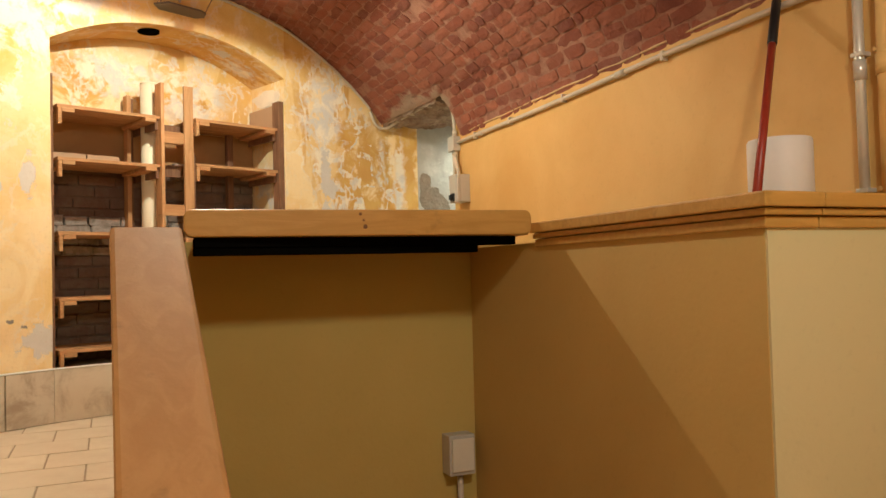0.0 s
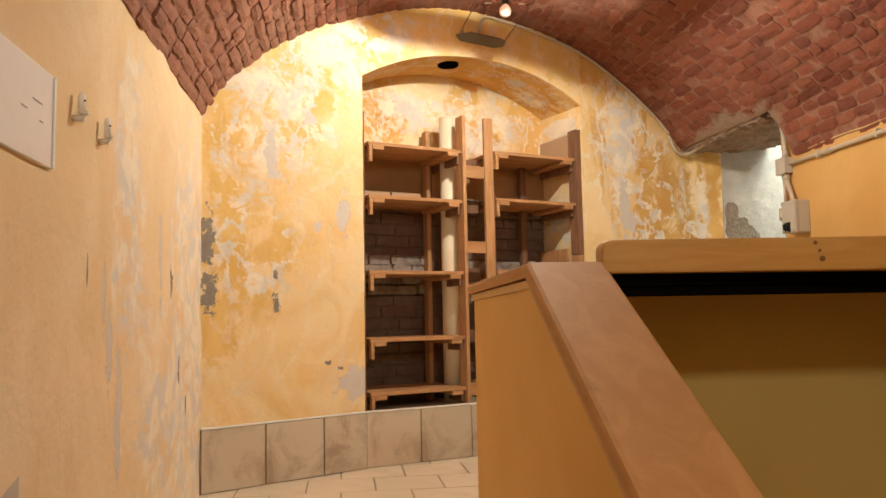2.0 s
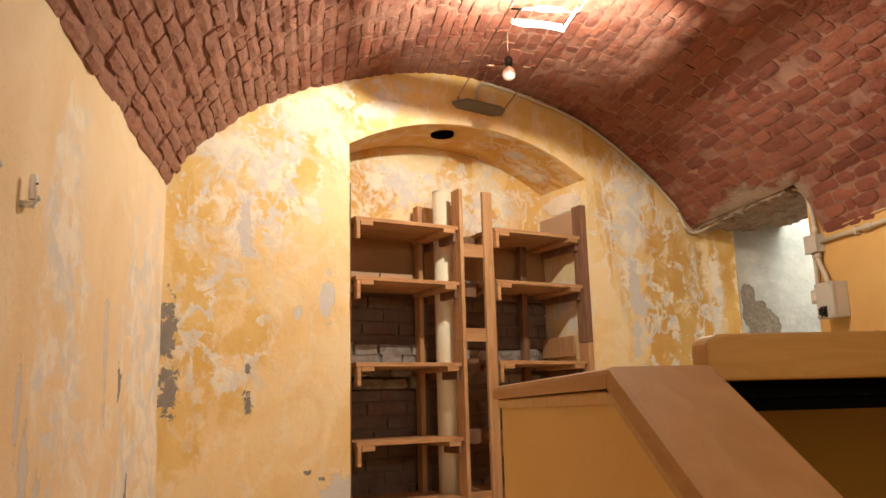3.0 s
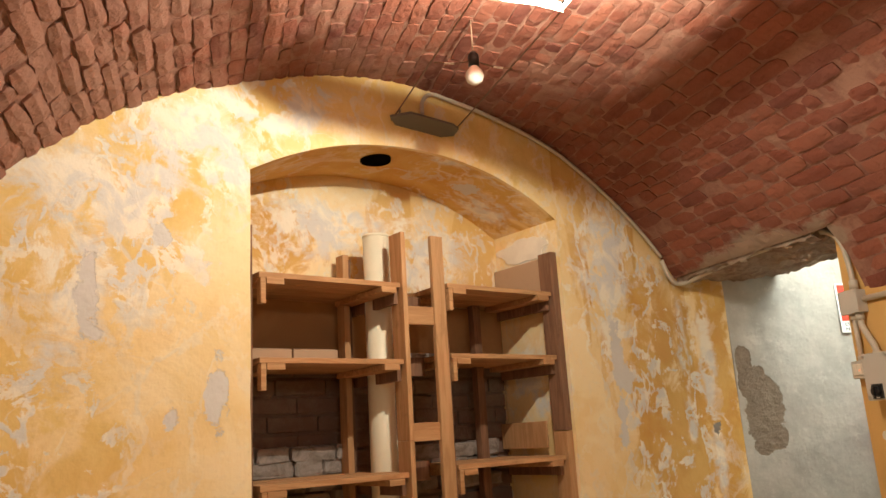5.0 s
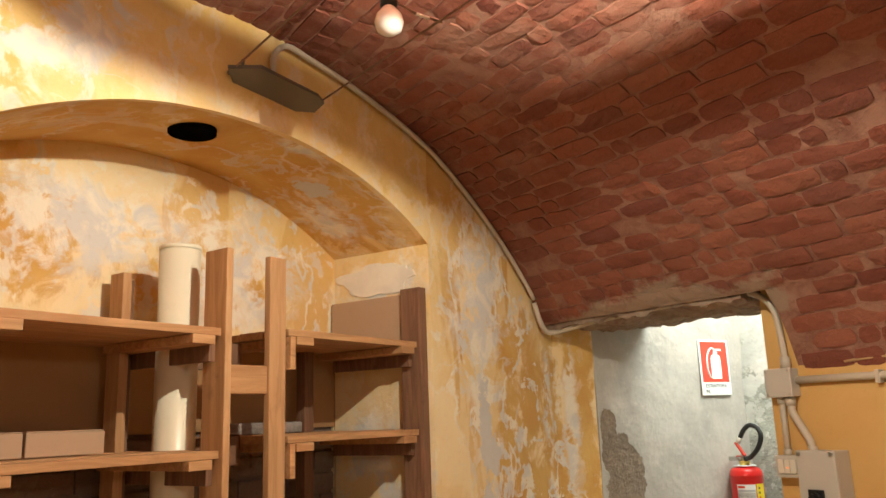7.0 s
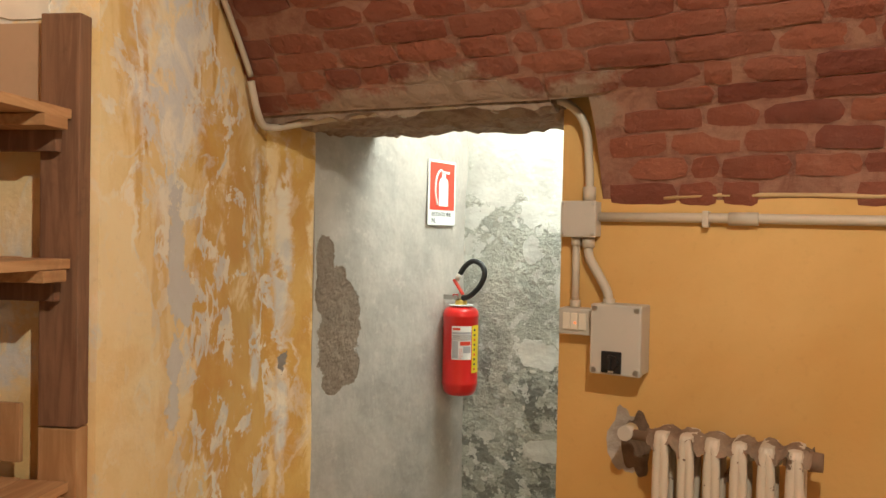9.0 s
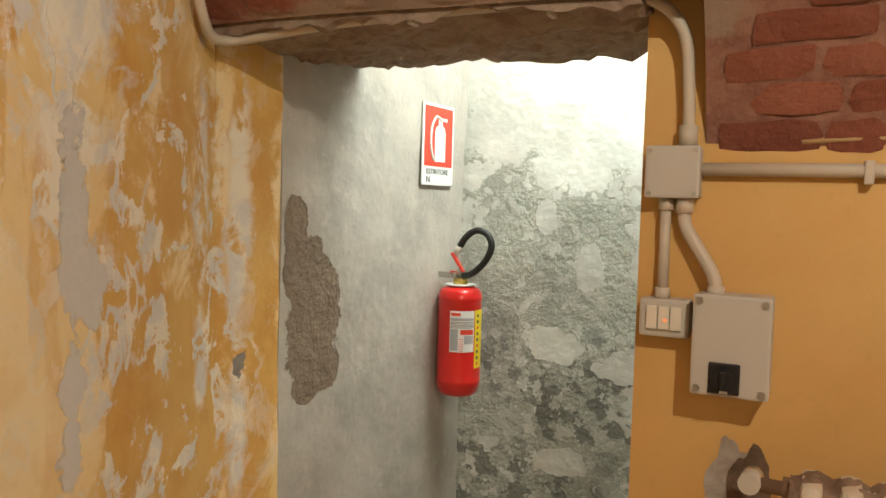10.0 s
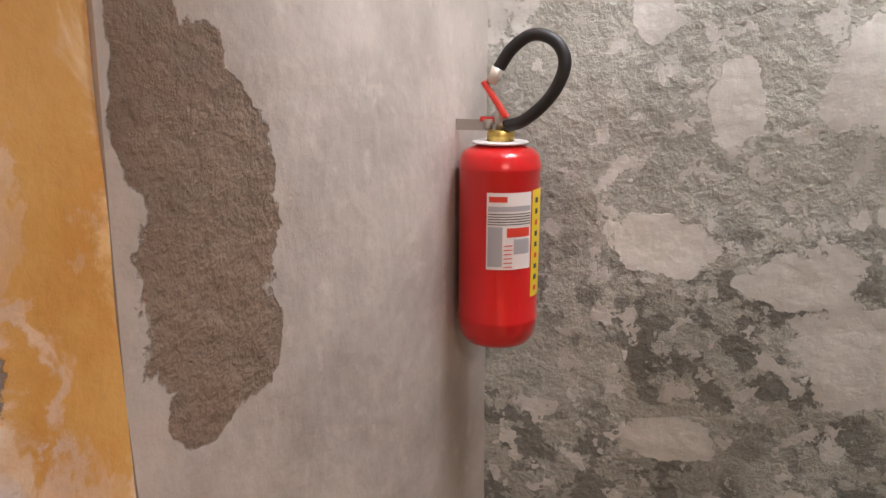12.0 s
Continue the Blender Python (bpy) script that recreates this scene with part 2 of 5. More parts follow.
# plaster of each wall, with its own patches, lasting but for one shaded band
END_SPOTS = (
    # ochre at (0.8, 2.60) and (1.5, 2.45) paints the lamp reflector's shadow over the niche
    [(-0.748, 0, 1.55, 0.17, 0, 0.3), (-0.778, 0, 1.12, 0.14, 0, 0.16), (-0.838, 0, 0.76, 0.12, 0, 0.16), (-0.478, 0, 1.22, 0.1, 0, 0.1), (-0.778, 0, 2.0, 0.08, 0, 0.1), (2.1, 0, 1.45, 0.14, 0, 0.26), (2.3, 0, 1.05, 0.14, 0, 0.4), (2.44, 0, 1.15, 0.11, 0, 0.95), (2.25, 0, 1.6, 0.10, 0, 0.2), (2.1, 0, 1.85, 0.1, 0, 0.12), (0.8, 0, 2.60, 1.3, 0, 0.14), (1.5, 0, 2.45, 0.35, 0, 0.13), (2.64, -0.04, 1.1, 0.11, 0.08, 1.2)],
    [(-0.128, 0, 1.37, 0.03, 0, 0.12), (-0.288, 0, 1.31, 0.025, 0, 0.03), (-0.068, 0, 0.47, 0.1, 0, 0.1), (-0.555, 0, 1.66, 0.032, 0, 0.15), (-0.328, 0, 1.9, 0.03, 0, 0.04), (1.9, 0, 1.55, 0.045, 0, 0.14), (1.93, 0, 1.42, 0.05, 0, 0.06), (1.89, 0, 1.2, 0.03, 0, 0.12)],
    [(-0.59, 0, 1.75, 0.10, 0, 0.25), (-0.50, 0, 2.0, 0.26, 0, 0.14), (-0.808, 0, 1.62, 0.06, 0, 0.06), (-0.15, 0, 2.22, 0.26, 0, 0.16), (0.1, 0, 2.45, 0.25, 0, 0.10), (1.88, 0, 1.9, 0.16, 0, 0.34), (2.42, 0, 1.55, 0.04, 0, 0.28), (2.58, -0.03, 1.5, 0.035, 0.06, 0.32), (2.585, -0.03, 1.0, 0.03, 0.05, 0.25), (2.42, 0, 1.15, 0.035, 0, 0.06), (1.555, 0.22, 2.09, 0.04, 0.15, 0.08), (1.555, 0.25, 1.45, 0.04, 0.2, 0.16)],
    0.12, [(-0.893, 0, 1.2, 0.045, 0, 0.12), (-0.878, 0, 0.95, 0.035, 0, 0.1), (-0.528, 0, 1.05, 0.012, 0, 0.02), (-0.518, 0, 0.9, 0.022, 0, 0.04), (-0.148, 0, 0.55, 0.02, 0, 0.012), (-0.228, 0, 0.58, 0.02, 0, 0.01), (2.585, -0.025, 1.17, 0.016, 0.04, 0.026)],
    [(-0.55, 0, 2.05, 0.5, 0, 0.45), (-0.1, 0, 2.5, 0.5, 0, 0.25), (1.95, 0, 1.9, 0.33, 0, 0.5), (2.25, 0, 1.3, 0.35, 0, 0.7), (-0.65, 0, 1.2, 0.22, 0, 0.3)])
WALL_END = peeling("peeling_plaster_end", *END_SPOTS)
WALL_END_YELLOW = peeling("peeling_plaster_end_yellow", *END_SPOTS, deep_a=(0.70, 0.44, 0.12), deep_b=(0.78, 0.55, 0.20))
WALL_NICHE = peeling("peeling_plaster_niche", [(0.3, 0, 2.1, 0.2, 0, 0.15), (0.9, 0, 2.0, 0.3, 0, 0.1)], [], [(0.55, 0, 2.15, 0.3, 0, 0.12), (1.1, 0, 2.05, 0.25, 0, 0.16), (1.5, 0.25, 2.05, 0, 0.14, 0.08), (1.5, 0.2, 1.45, 0, 0.2, 0.2), (1.5, 0.2, 1.0, 0, 0.2, 0.25)], 0.6)
WALL_LEFT = peeling(
    "peeling_plaster_left", [],
    [(0, 2.93, 0.90, 0, 0.015, 0.10), (0, 2.99, 0.74, 0, 0.03, 0.10), (0, 3.10, 0.55, 0, 0.035, 0.16), (0, 3.62, 1.02, 0, 0.025, 0.14)],
    [(0, 4.1, 0.4, 0, 0.75, 0.5), (0, 4.25, 0.95, 0, 0.45, 0.6), (0, 3.2, 1.15, 0, 0.16, 0.45)],
    0.0, [(0, 3.80, 0.97, 0, 0.02, 0.05), (0, 4.0, 0.60, 0, 0.016, 0.05), (0, 4.15, 0.45, 0, 0.016, 0.05), (0, 2.78, 0.95, 0, 0.006, 0.03)], (), 0.25, (0.86, 0.70, 0.47), (0.80, 0.61, 0.36))
SOFFIT = peeling("stained_soffit_plaster", [(0.7, 0.2, 2.35, 0.9, 0.5, 0.3)], [(1.2, 0.2, 2.33, 0.06, 0.05, 0)], [(1.35, 0.3, 2.25, 0.10, 0.08, 0), (0.95, 0.03, 2.38, 0.10, 0.05, 0)], 0.3)
OCHRE_PAINT = painted("ochre_wall_paint", (0.60, 0.34, 0.10), (0.70, 0.44, 0.16), 1.3)
PARAPET_PAINT = painted("yellow_parapet_paint", (0.74, 0.47, 0.16), (0.70, 0.42, 0.12), 2.2)
RAW_SMEAR = [(2.67, 5.22, 1.97, 0.13, 0.48, 0.085)]  # grey mortar over the passage
BRICK = brickwork("vault_brick", ((0.205, 0.054, 0.029), (0.295, 0.096, 0.054), (0.150, 0.036, 0.023)), (0.315, 0.155, 0.106), (0.07, 0.032, 0.026), [(-0.35, 0, 2.0, 0.65, 0, 0.6)], [(2.45, 0, 2.1, 0.95, 0, 0.6)], RAW_SMEAR)
JOINT = mortar("lime_mortar", (0.35, 0.175, 0.12), (0.22, 0.088, 0.058), RAW_SMEAR)
RAW_STONE = mortar("raw_lintel_mortar", (0.36, 0.27, 0.20), (0.22, 0.13, 0.09))
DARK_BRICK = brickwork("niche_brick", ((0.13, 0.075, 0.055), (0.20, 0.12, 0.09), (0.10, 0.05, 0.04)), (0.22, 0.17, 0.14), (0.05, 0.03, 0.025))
LEDGE_STONE = mortar("grey_ledge_stone", (0.36, 0.31, 0.28), (0.16, 0.125, 0.10))
PASSAGE_PLASTER = rubbed("passage_plaster", (0.27, 0.205, 0.15), (0.49, 0.45, 0.40), 0.10, 0.16, (), [(2.979, 0, 1.44, 0.055, 0, 0.16), (3.025, 0, 1.366, 0.079, 0, 0.13), (3.062, 0, 1.258, 0.125, 0, 0.163), (3.081, 0, 1.117, 0.102, 0, 0.081), (3.03, 0, 1.06, 0.058, 0, 0.046)], 0, 0, 0.3)
# first spot: white paint at the top, stretched lower to add the lamp's brightness
CEMENT = rubbed("flaking_cement", (0.47, 0.48, 0.42), (0.70, 0.705, 0.655), 0.60, 0.61, [(-5.2, 0, 2.18, 1.1, 0, 0.52), (-5.39, 0, 1.08, 0.10, 0, 0.065), (-5.26, 0, 1.37, 0.05, 0, 0.07), (-4.98, 0, 1.41, 0.15, 0, 0.11), (-5.43, 0, 1.54, 0.04, 0, 0.06), (-5.12, 0, 1.02, 0.11, 0, 0.05), (-4.98, 0, 0.88, 0.14, 0, 0.11), (-5.35, 0, 0.66, 0.10, 0, 0.05)], (), 0.9, 0.9, 1.0, [(-5.2, 0, 0.55, 1.3, 0, 0.55)])
PINE = timber("pine_board", (0.50, 0.265, 0.06), (0.58, 0.325, 0.09), (1.0, 9, 9), 0.4)
CAP_WOOD = timber("parapet_cap_wood", (0.43, 0.215, 0.065), (0.49, 0.26, 0.09), (5, 0.8, 5), 0.62, False)
SHELF_WOOD = timber("old_shelf_wood", (0.40, 0.19, 0.075), (0.58, 0.32, 0.145), (1.2, 12, 12), 0.75, False, True)
POST_WOOD = timber("old_post_wood", (0.42, 0.21, 0.085), (0.57, 0.32, 0.15), (12, 12, 1.2), 0.75, False, True)
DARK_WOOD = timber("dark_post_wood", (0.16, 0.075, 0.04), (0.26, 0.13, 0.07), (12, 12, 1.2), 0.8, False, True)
CARD = plain("brown_card", (0.45, 0.30, 0.19), 0.85, 0, 0.15)
PVC = plain("cream_plastic_pipe", (0.80, 0.72, 0.55), 0.35, 0, 0.1)
CONDUIT = plain("grey_conduit", (0.55, 0.47, 0.37), 0.5, 0, 0.3)
BOXGREY = plain("grey_box_plastic", (0.52, 0.48, 0.42), 0.45, 0, 0.12)
SWITCHWHITE = plain("switch_plastic", (0.72, 0.66, 0.55), 0.35, 0, 0.1)
BLACK = plain("black_plastic", (0.012, 0.012, 0.013), 0.4, 0, 0.0)
MATT_BLACK = plain("matt_black", (0.004, 0.0035, 0.003), 1.0, 0, 0.0)
TRAY_METAL = plain("dull_tray_metal", (0.16, 0.145, 0.115), 0.5, 0.2, 0.2)
RUBBER = plain("black_rubber", (0.014, 0.014, 0.014), 0.5, 0, 0.0)
RED = plain("red_enamel", (0.62, 0.012, 0.010), 0.28, 0, 0.08, 0.4)
RED_STICK = plain("red_handle_paint", (0.30, 0.03, 0.015), 0.4, 0, 0.2)
LEVER_RED = plain("red_lever", (0.70, 0.05, 0.03), 0.4, 0, 0.1)
STEEL = plain("zinc_steel", (0.50, 0.49, 0.46), 0.35, 0.9, 0.2)
BRASS = plain("brass", (0.62, 0.45, 0.12), 0.35, 0.8, 0.2)
PAPER = plain("white_label", (0.74, 0.72, 0.70), 0.6, 0, 0.06)
PAPER_GREY = plain("grey_print", (0.38, 0.38, 0.40), 0.6, 0, 0.0)
YELLOW_LABEL = plain("yellow_label", (0.80, 0.60, 0.02), 0.5, 0, 0.05)
INK = plain("dark_ink", (0.05, 0.05, 0.06), 0.6, 0, 0.0)
SIGN_RED = plain("sign_red", (0.70, 0.06, 0.03), 0.4, 0, 0.05)
SIGN_WHITE = plain("sign_white", (0.82, 0.82, 0.80), 0.4, 0, 0.05)
ENAMEL = Shade("flaking_radiator_enamel", 0.5)
ENAMEL = ENAMEL.done(ENAMEL.mix(ENAMEL.step(ENAMEL.noise(16, 7, 0.7), 0.615, 0.635), (0.62, 0.53, 0.42), (0.15, 0.085, 0.05)))
RUST = plain("rusty_crust", (0.22, 0.13, 0.08), 0.9, 0, 0.6)
CRUST = mortar("dusty_paint_crust", (0.34, 0.235, 0.16), (0.20, 0.125, 0.08))
TILE = Shade("floor_tile", 0.35)
TILE.bump(TILE.noise(24, 4), 0.2, 0.002)
TILE = TILE.done(TILE.mix(TILE.maths("MULTIPLY", TILE.piece(), 0.5), TILE.mix(TILE.step(TILE.noise(5, 6, 0.65), 0.35, 0.7), (0.78, 0.69, 0.54), (0.66, 0.56, 0.42)), (0.66, 0.57, 0.44)))
SKIRT = Shade("skirting_tile", 0.4)
SKIRT.bump(SKIRT.noise(20, 4), 0.25, 0.002)
SKIRT = SKIRT.done(SKIRT.mix(SKIRT.step(SKIRT.noise(4.5, 6, 0.65, 0.5), 0.45, 0.7), SKIRT.mix(SKIRT.piece(), (0.54, 0.47, 0.37), (0.62, 0.54, 0.43)), (0.38, 0.29, 0.21)))
GROUT = plain("grout", (0.42, 0.33, 0.23), 0.9, 0, 0.3)
CHROME = plain("dull_white_metal", (0.68, 0.64, 0.56), 0.3, 0.3, 0.2)
GLASS_BULB = plain("opal_bulb_glass", (0.80, 0.72, 0.66), 0.15, 0, 0.0)
HOT = glow("lamp_tube_glow", (1.0, 0.90, 0.70), 40.0)
TUBE = glow("passage_tube_glow", (0.93, 1.0, 0.90), 30.0)
PRINT = plain("pale_print", (0.80, 0.77, 0.76), 0.6, 0, 0.12)
HOOK_WHITE = plain("white_hook_enamel", (0.86, 0.84, 0.80), 0.35, 0, 0.03)

# ---- building blocks ----


def mesh(name, bm, material, parent=None, at=None):
    me = bpy.data.meshes.new(name)
    bm.to_mesh(me)
    bm.free()
    for m in material if isinstance(material, (list, tuple)) else [material]:
        me.materials.append(m)
    ob = new(name, me)
    if parent:
        ob.parent = parent
    if at is not None:
        ob.matrix_local = at
    return ob


def part(name, bm, material, parent, label=""):
    return tagged(mesh(name, bm, material, parent), label)


def thing(name, label, category, at=None, group=""):
    ob = tagged(new(name), label, category, group)
    ob.empty_display_size = 0.05
    if at is not None:
        ob.matrix_world = at
    return ob


def box(a, b, bevel=0.0, bm=None, m=None):
    bm = bm or bmesh.new()
    made = bmesh.ops.create_cube(bm, size=1)["verts"]
    for v in made:
        v.co = Vector([(a[i] + b[i]) / 2 + v.co[i] * (b[i] - a[i]) for i in range(3)])
    if bevel:
        edges = {e for v in made for e in v.link_edges}
        made = bmesh.ops.bevel(bm, geom=list(edges), offset=bevel, segments=2, affect="EDGES", profile=0.6)["verts"]
    if m is not None:
        bmesh.ops.transform(bm, matrix=m, verts=[v for v in made if v.is_valid])
    return bm


def tube(points, radius, sides=10, bm=None, ribs=0.0, pitch=0.012):
    """A pipe along points; ribs: corrugated hose."""
    bm = bm or bmesh.new()
    pts = [Vector(p) for p in points]
    if ribs:
        fine = [pts[0]]
        for a, b in zip(pts, pts[1:]):
            n = max(1, round((b - a).length / (pitch / 2)))
            fine += [a.lerp(b, (i + 1) / n) for i in range(n)]
        pts = fine
    rings, side = [], None
    for i, p in enumerate(pts):
        d = (pts[min(i + 1, len(pts) - 1)] - pts[max(i - 1, 0)]).normalized()
        ref = side if side is not None else (Vector((0, 0, 1)) if abs(d.z) < 0.9 else Vector((1, 0, 0)))
        side = (ref - d * ref.dot(d)).normalized()
        up = d.cross(side)
        r = (radius[i] if isinstance(radius, (list, tuple)) else radius) + (ribs if i % 2 else 0)
        rings.append([bm.verts.new(p + side * (r * math.cos(2 * math.pi * k / sides)) + up * (r * math.sin(2 * math.pi * k / sides))) for k in range(sides)])
    for a, b in zip(rings, rings[1:]):
        for k in range(sides):
            f = bm.faces.new((a[k], a[(k + 1) % sides], b[(k + 1) % sides], b[k]))
            f.smooth = True
    bm.faces.new(list(reversed(rings[0]))), bm.faces.new(rings[-1])
    return bm


def lathe(profile, at=(0, 0, 0), sides=32, bm=None):
    """A turned body: (radius, height) pairs round the z axis."""
    bm = bm or bmesh.new()
    at, rings = Vector(at), []
    for r, z in profile:
        rings.append([bm.verts.new(at + Vector((r * math.cos(2 * math.pi * k / sides), r * math.sin(2 * math.pi * k / sides), z))) for k in range(sides)])
    for a, b in zip(rings, rings[1:]):
        for k in range(sides):
            f = bm.faces.new((a[k], a[(k + 1) % sides], b[(k + 1) % sides], b[k]))
            f.smooth = True
    bm.faces.new(list(reversed(rings[0]))), bm.faces.new(rings[-1])
    return bm


def curve(points, n=8):
    """A smooth run through points."""
    p = [Vector(q) for q in points]
    p = [p[0] * 2 - p[1]] + p + [p[-1] * 2 - p[-2]]
    out = []
    for i in range(1, len(p) - 2):
        a, b, c, d = p[i - 1:i + 3]
        for k in range(n):
            t = k / n
            out.append(0.5 * (2 * b + (c - a) * t + (2 * a - 5 * b + 4 * c - d) * t * t + (3 * b - a - 3 * c + d) * t ** 3))
    return out + [p[-2]]


def prism(outline, y0, y1, bm=None):
    """An outline in (x, z), pushed from y0 to y1."""
    bm = bm or bmesh.new()
    a = [bm.verts.new((x, y0, z)) for x, z in outline]
    b = [bm.verts.new((x, y1, z)) for x, z in outline]
    bm.faces.new(a), bm.faces.new(list(reversed(b)))
    for i in range(len(outline)):
        j = (i + 1) % len(outline)
        bm.faces.new((a[j], a[i], b[i], b[j]))
    bmesh.ops.recalc_face_normals(bm, faces=bm.faces)
    return bm


def structure(name, bm, material, at=None, label=""):
    return tagged(mesh(name, bm, material, None, at), label, "", "", "structure")


# ---- the plan ----
LEFT, RIGHT, LOW = -0.46, 2.745, -0.74
CORNER, BEND = Vector((LEFT, 4.485, 0)), Vector((0.335, 4.963, 0))
END = Matrix.Translation(BEND) @ Matrix.Rotation(radians(20.67), 4, "Z")  # end wall: x along it, y into it
side = BEND - CORNER
END_L = Matrix.Translation(CORNER) @ Matrix.Rotation(math.atan2(side.y, side.x), 4, "Z")
SIDE_LONG = side.length
PASSAGE = Matrix.Translation((2.76, 5.845, 0)) @ Matrix.Rotation(radians(-4.2), 4, "Z") @ Matrix.Translation((-2.76, 0, 0))  # passage wall: x along it
JAMB, FAR = 4.885, 5.86  # the passage opening in the right wall
SPLAY = Matrix.Translation((RIGHT, 2.0, 0)) @ Matrix.Rotation(radians(-1.32), 4, "Z") @ Matrix.Translation((-RIGHT, -2.0, 0))  # the right wall opens slightly towards the passage

# vault: its section from the left springing to the right one
SECTION = curve([(-0.47, 0, 1.80), (-0.39, 0, 1.96), (-0.28, 0, 2.10), (-0.13, 0, 2.25), (0.03, 0, 2.375), (0.28, 0, 2.515), (0.62, 0, 2.635), (0.95, 0, 2.69), (1.22, 0, 2.685), (1.485, 0, 2.645), (1.81, 0, 2.555), (2.16, 0, 2.365), (2.42, 0, 2.165), (2.58, 0, 2.005), (2.66, 0, 1.91), (2.715, 0, 1.80), (2.75, 0, 1.69)], 12)
ARC = [0.0]
for a, b in zip(SECTION, SECTION[1:]):
    ARC.append(ARC[-1] + (b - a).length)


def on_vault(s):
    """The point of the section at arc length s, and the way into the room."""
    i = max(0, min(len(ARC) - 2, int(np.searchsorted(ARC, s)) - 1))
    a, b = SECTION[i], SECTION[i + 1]
    d = (b - a).normalized()
    return a + d * (s - ARC[i]), Vector((d.z, 0, -d.x)), d


def vault_height(x):
    for a, b in zip(SECTION, SECTION[1:]):
        if a.x <= x <= b.x:
            return a.z + (b.z - a.z) * (x - a.x) / (b.x - a.x)
    return 1.7


def end_wall_y(x):
    """Where the end wall stands at x."""
    a, w = (BEND, END.to_3x3() @ Vector((1, 0, 0))) if x > BEND.x else (CORNER, side.normalized())
    return a.y + (x - a.x) * w.y / w.x


def lay_vault():
    """Mortar bed and bricks, in one mesh."""
    rng = random.Random(4)
    verts, faces, mats = [], [], []
    y0 = -2.2
    ns, ny = 90, 96
    for i in range(ns + 1):
        p, n, d = on_vault(ARC[-1] * i / ns)
        for j in range(ny + 1):
            y = y0 + (6.6 - y0) * j / ny
            q = p + n * (0.004 * noise.noise((p.x * 9, y * 9, p.z * 9)) - (0.001 if p.x < 0.3 else 0.0))
            verts.append((q.x, y, q.z))
    for i in range(ns):
        for j in range(ny):
            k = i * (ny + 1) + j
            c = verts[k]
            if c[1] > JAMB - 0.13 and c[0] > 2.61:
                continue
            faces.append((k, k + 1, k + ny + 2, k + ny + 1)), mats.append(1)
    s = 0.02
    while s < ARC[-1] - 0.05:
        high = rng.uniform(0.046, 0.060)
        y = y0 + rng.uniform(0, 0.25)
        while y < 6.4:
            long = rng.uniform(0.13, 0.215) if rng.random() < 0.7 else rng.uniform(0.06, 0.12)
            p, n, d = on_vault(s + high / 2)
            cut = (p.x > 2.60 and y + long > JAMB - 0.12) or y > end_wall_y(p.x) + 0.1
            if not cut and rng.random() > 0.025:
                wild = 1.0 - 0.75 * min(1.0, max(0.0, (p.x - 0.05) / 0.5))
                up = rng.uniform(0.0015, 0.0055) + rng.uniform(0.002, 0.013) * wild
                tilt = rng.uniform(-0.006, 0.006)
                twist = rng.uniform(-0.004, 0.004)
                base = len(verts)
                nx, nz = 5, 3
                for a in range(nx):
                    for b in range(nz):
                        fa, fb = a / (nx - 1), b / (nz - 1)
                        edge = (a in (0, nx - 1)) + (b in (0, nz - 1))
                        corner = a in (0, nx - 1) and b in (0, nz - 1)
                        yy = y + long * fa + rng.uniform(-0.004, 0.004) * (1 + 0.4 * wild) + (0.5 - fa) * (0.011 if corner else 0.0)
                        ss = s + high * fb + twist * (fa - 0.5) * 2 + rng.uniform(-0.003, 0.003) * (1 + 0.4 * wild) + (0.5 - fb) * (0.006 if corner else 0.0)
                        q, m, _ = on_vault(ss)
                        h = up + tilt * (fa - 0.5) * (0.4 + 0.6 * wild) + (0.004 + 0.006 * wild) * noise.noise((yy * 14, ss * 14, 3)) - (0.0012 + 0.003 * wild) * edge
                        q = q + m * h
                        verts.append((q.x, yy, q.z))
                ring = [a * nz for a in range(nx)] + [(nx - 1) * nz + 1] + [a * nz + nz - 1 for a in range(nx - 1, -1, -1)] + [1]
                low = len(verts)
                for k in ring:
                    x, yy, z = verts[base + k]
                    q = Vector((x, yy, z)) - n * 0.03
                    verts.append((q.x, yy, q.z))
                for a in range(nx - 1):
                    for b in range(nz - 1):
                        k = base + a * nz + b
                        faces.append((k, k + 1, k + nz + 1, k + nz)), mats.append(0)
                for k in range(len(ring)):
                    j = (k + 1) % len(ring)
                    faces.append((base + ring[k], base + ring[j], low + j, low + k)), mats.append(0)
            y += long + rng.uniform(0.005, 0.013)
        s += high + rng.uniform(0.005, 0.011)
    # the right springing follows the splayed wall
    for k, (x, y, z) in enumerate(verts):
        reach = 0.023 * max(0.0, min(y, 4.85) - 2.0) * max(0.0, min(1.0, (5.5 - y) / 0.6))
        verts[k] = (x + reach * max(0.0, min(1.0, (x - 2.2) / 0.55)), y, z)
    me = bpy.data.meshes.new("ceiling")
    me.from_pydata(verts, [], faces)
    me.materials.append(BRICK), me.materials.append(JOINT)
    me.polygons.foreach_set("material_index", mats)
    me.update()
    return tagged(new("ceiling", me), "barrel vault of rough red bricks smeared with lime mortar", "ceiling", "", "structure")


lay_vault()


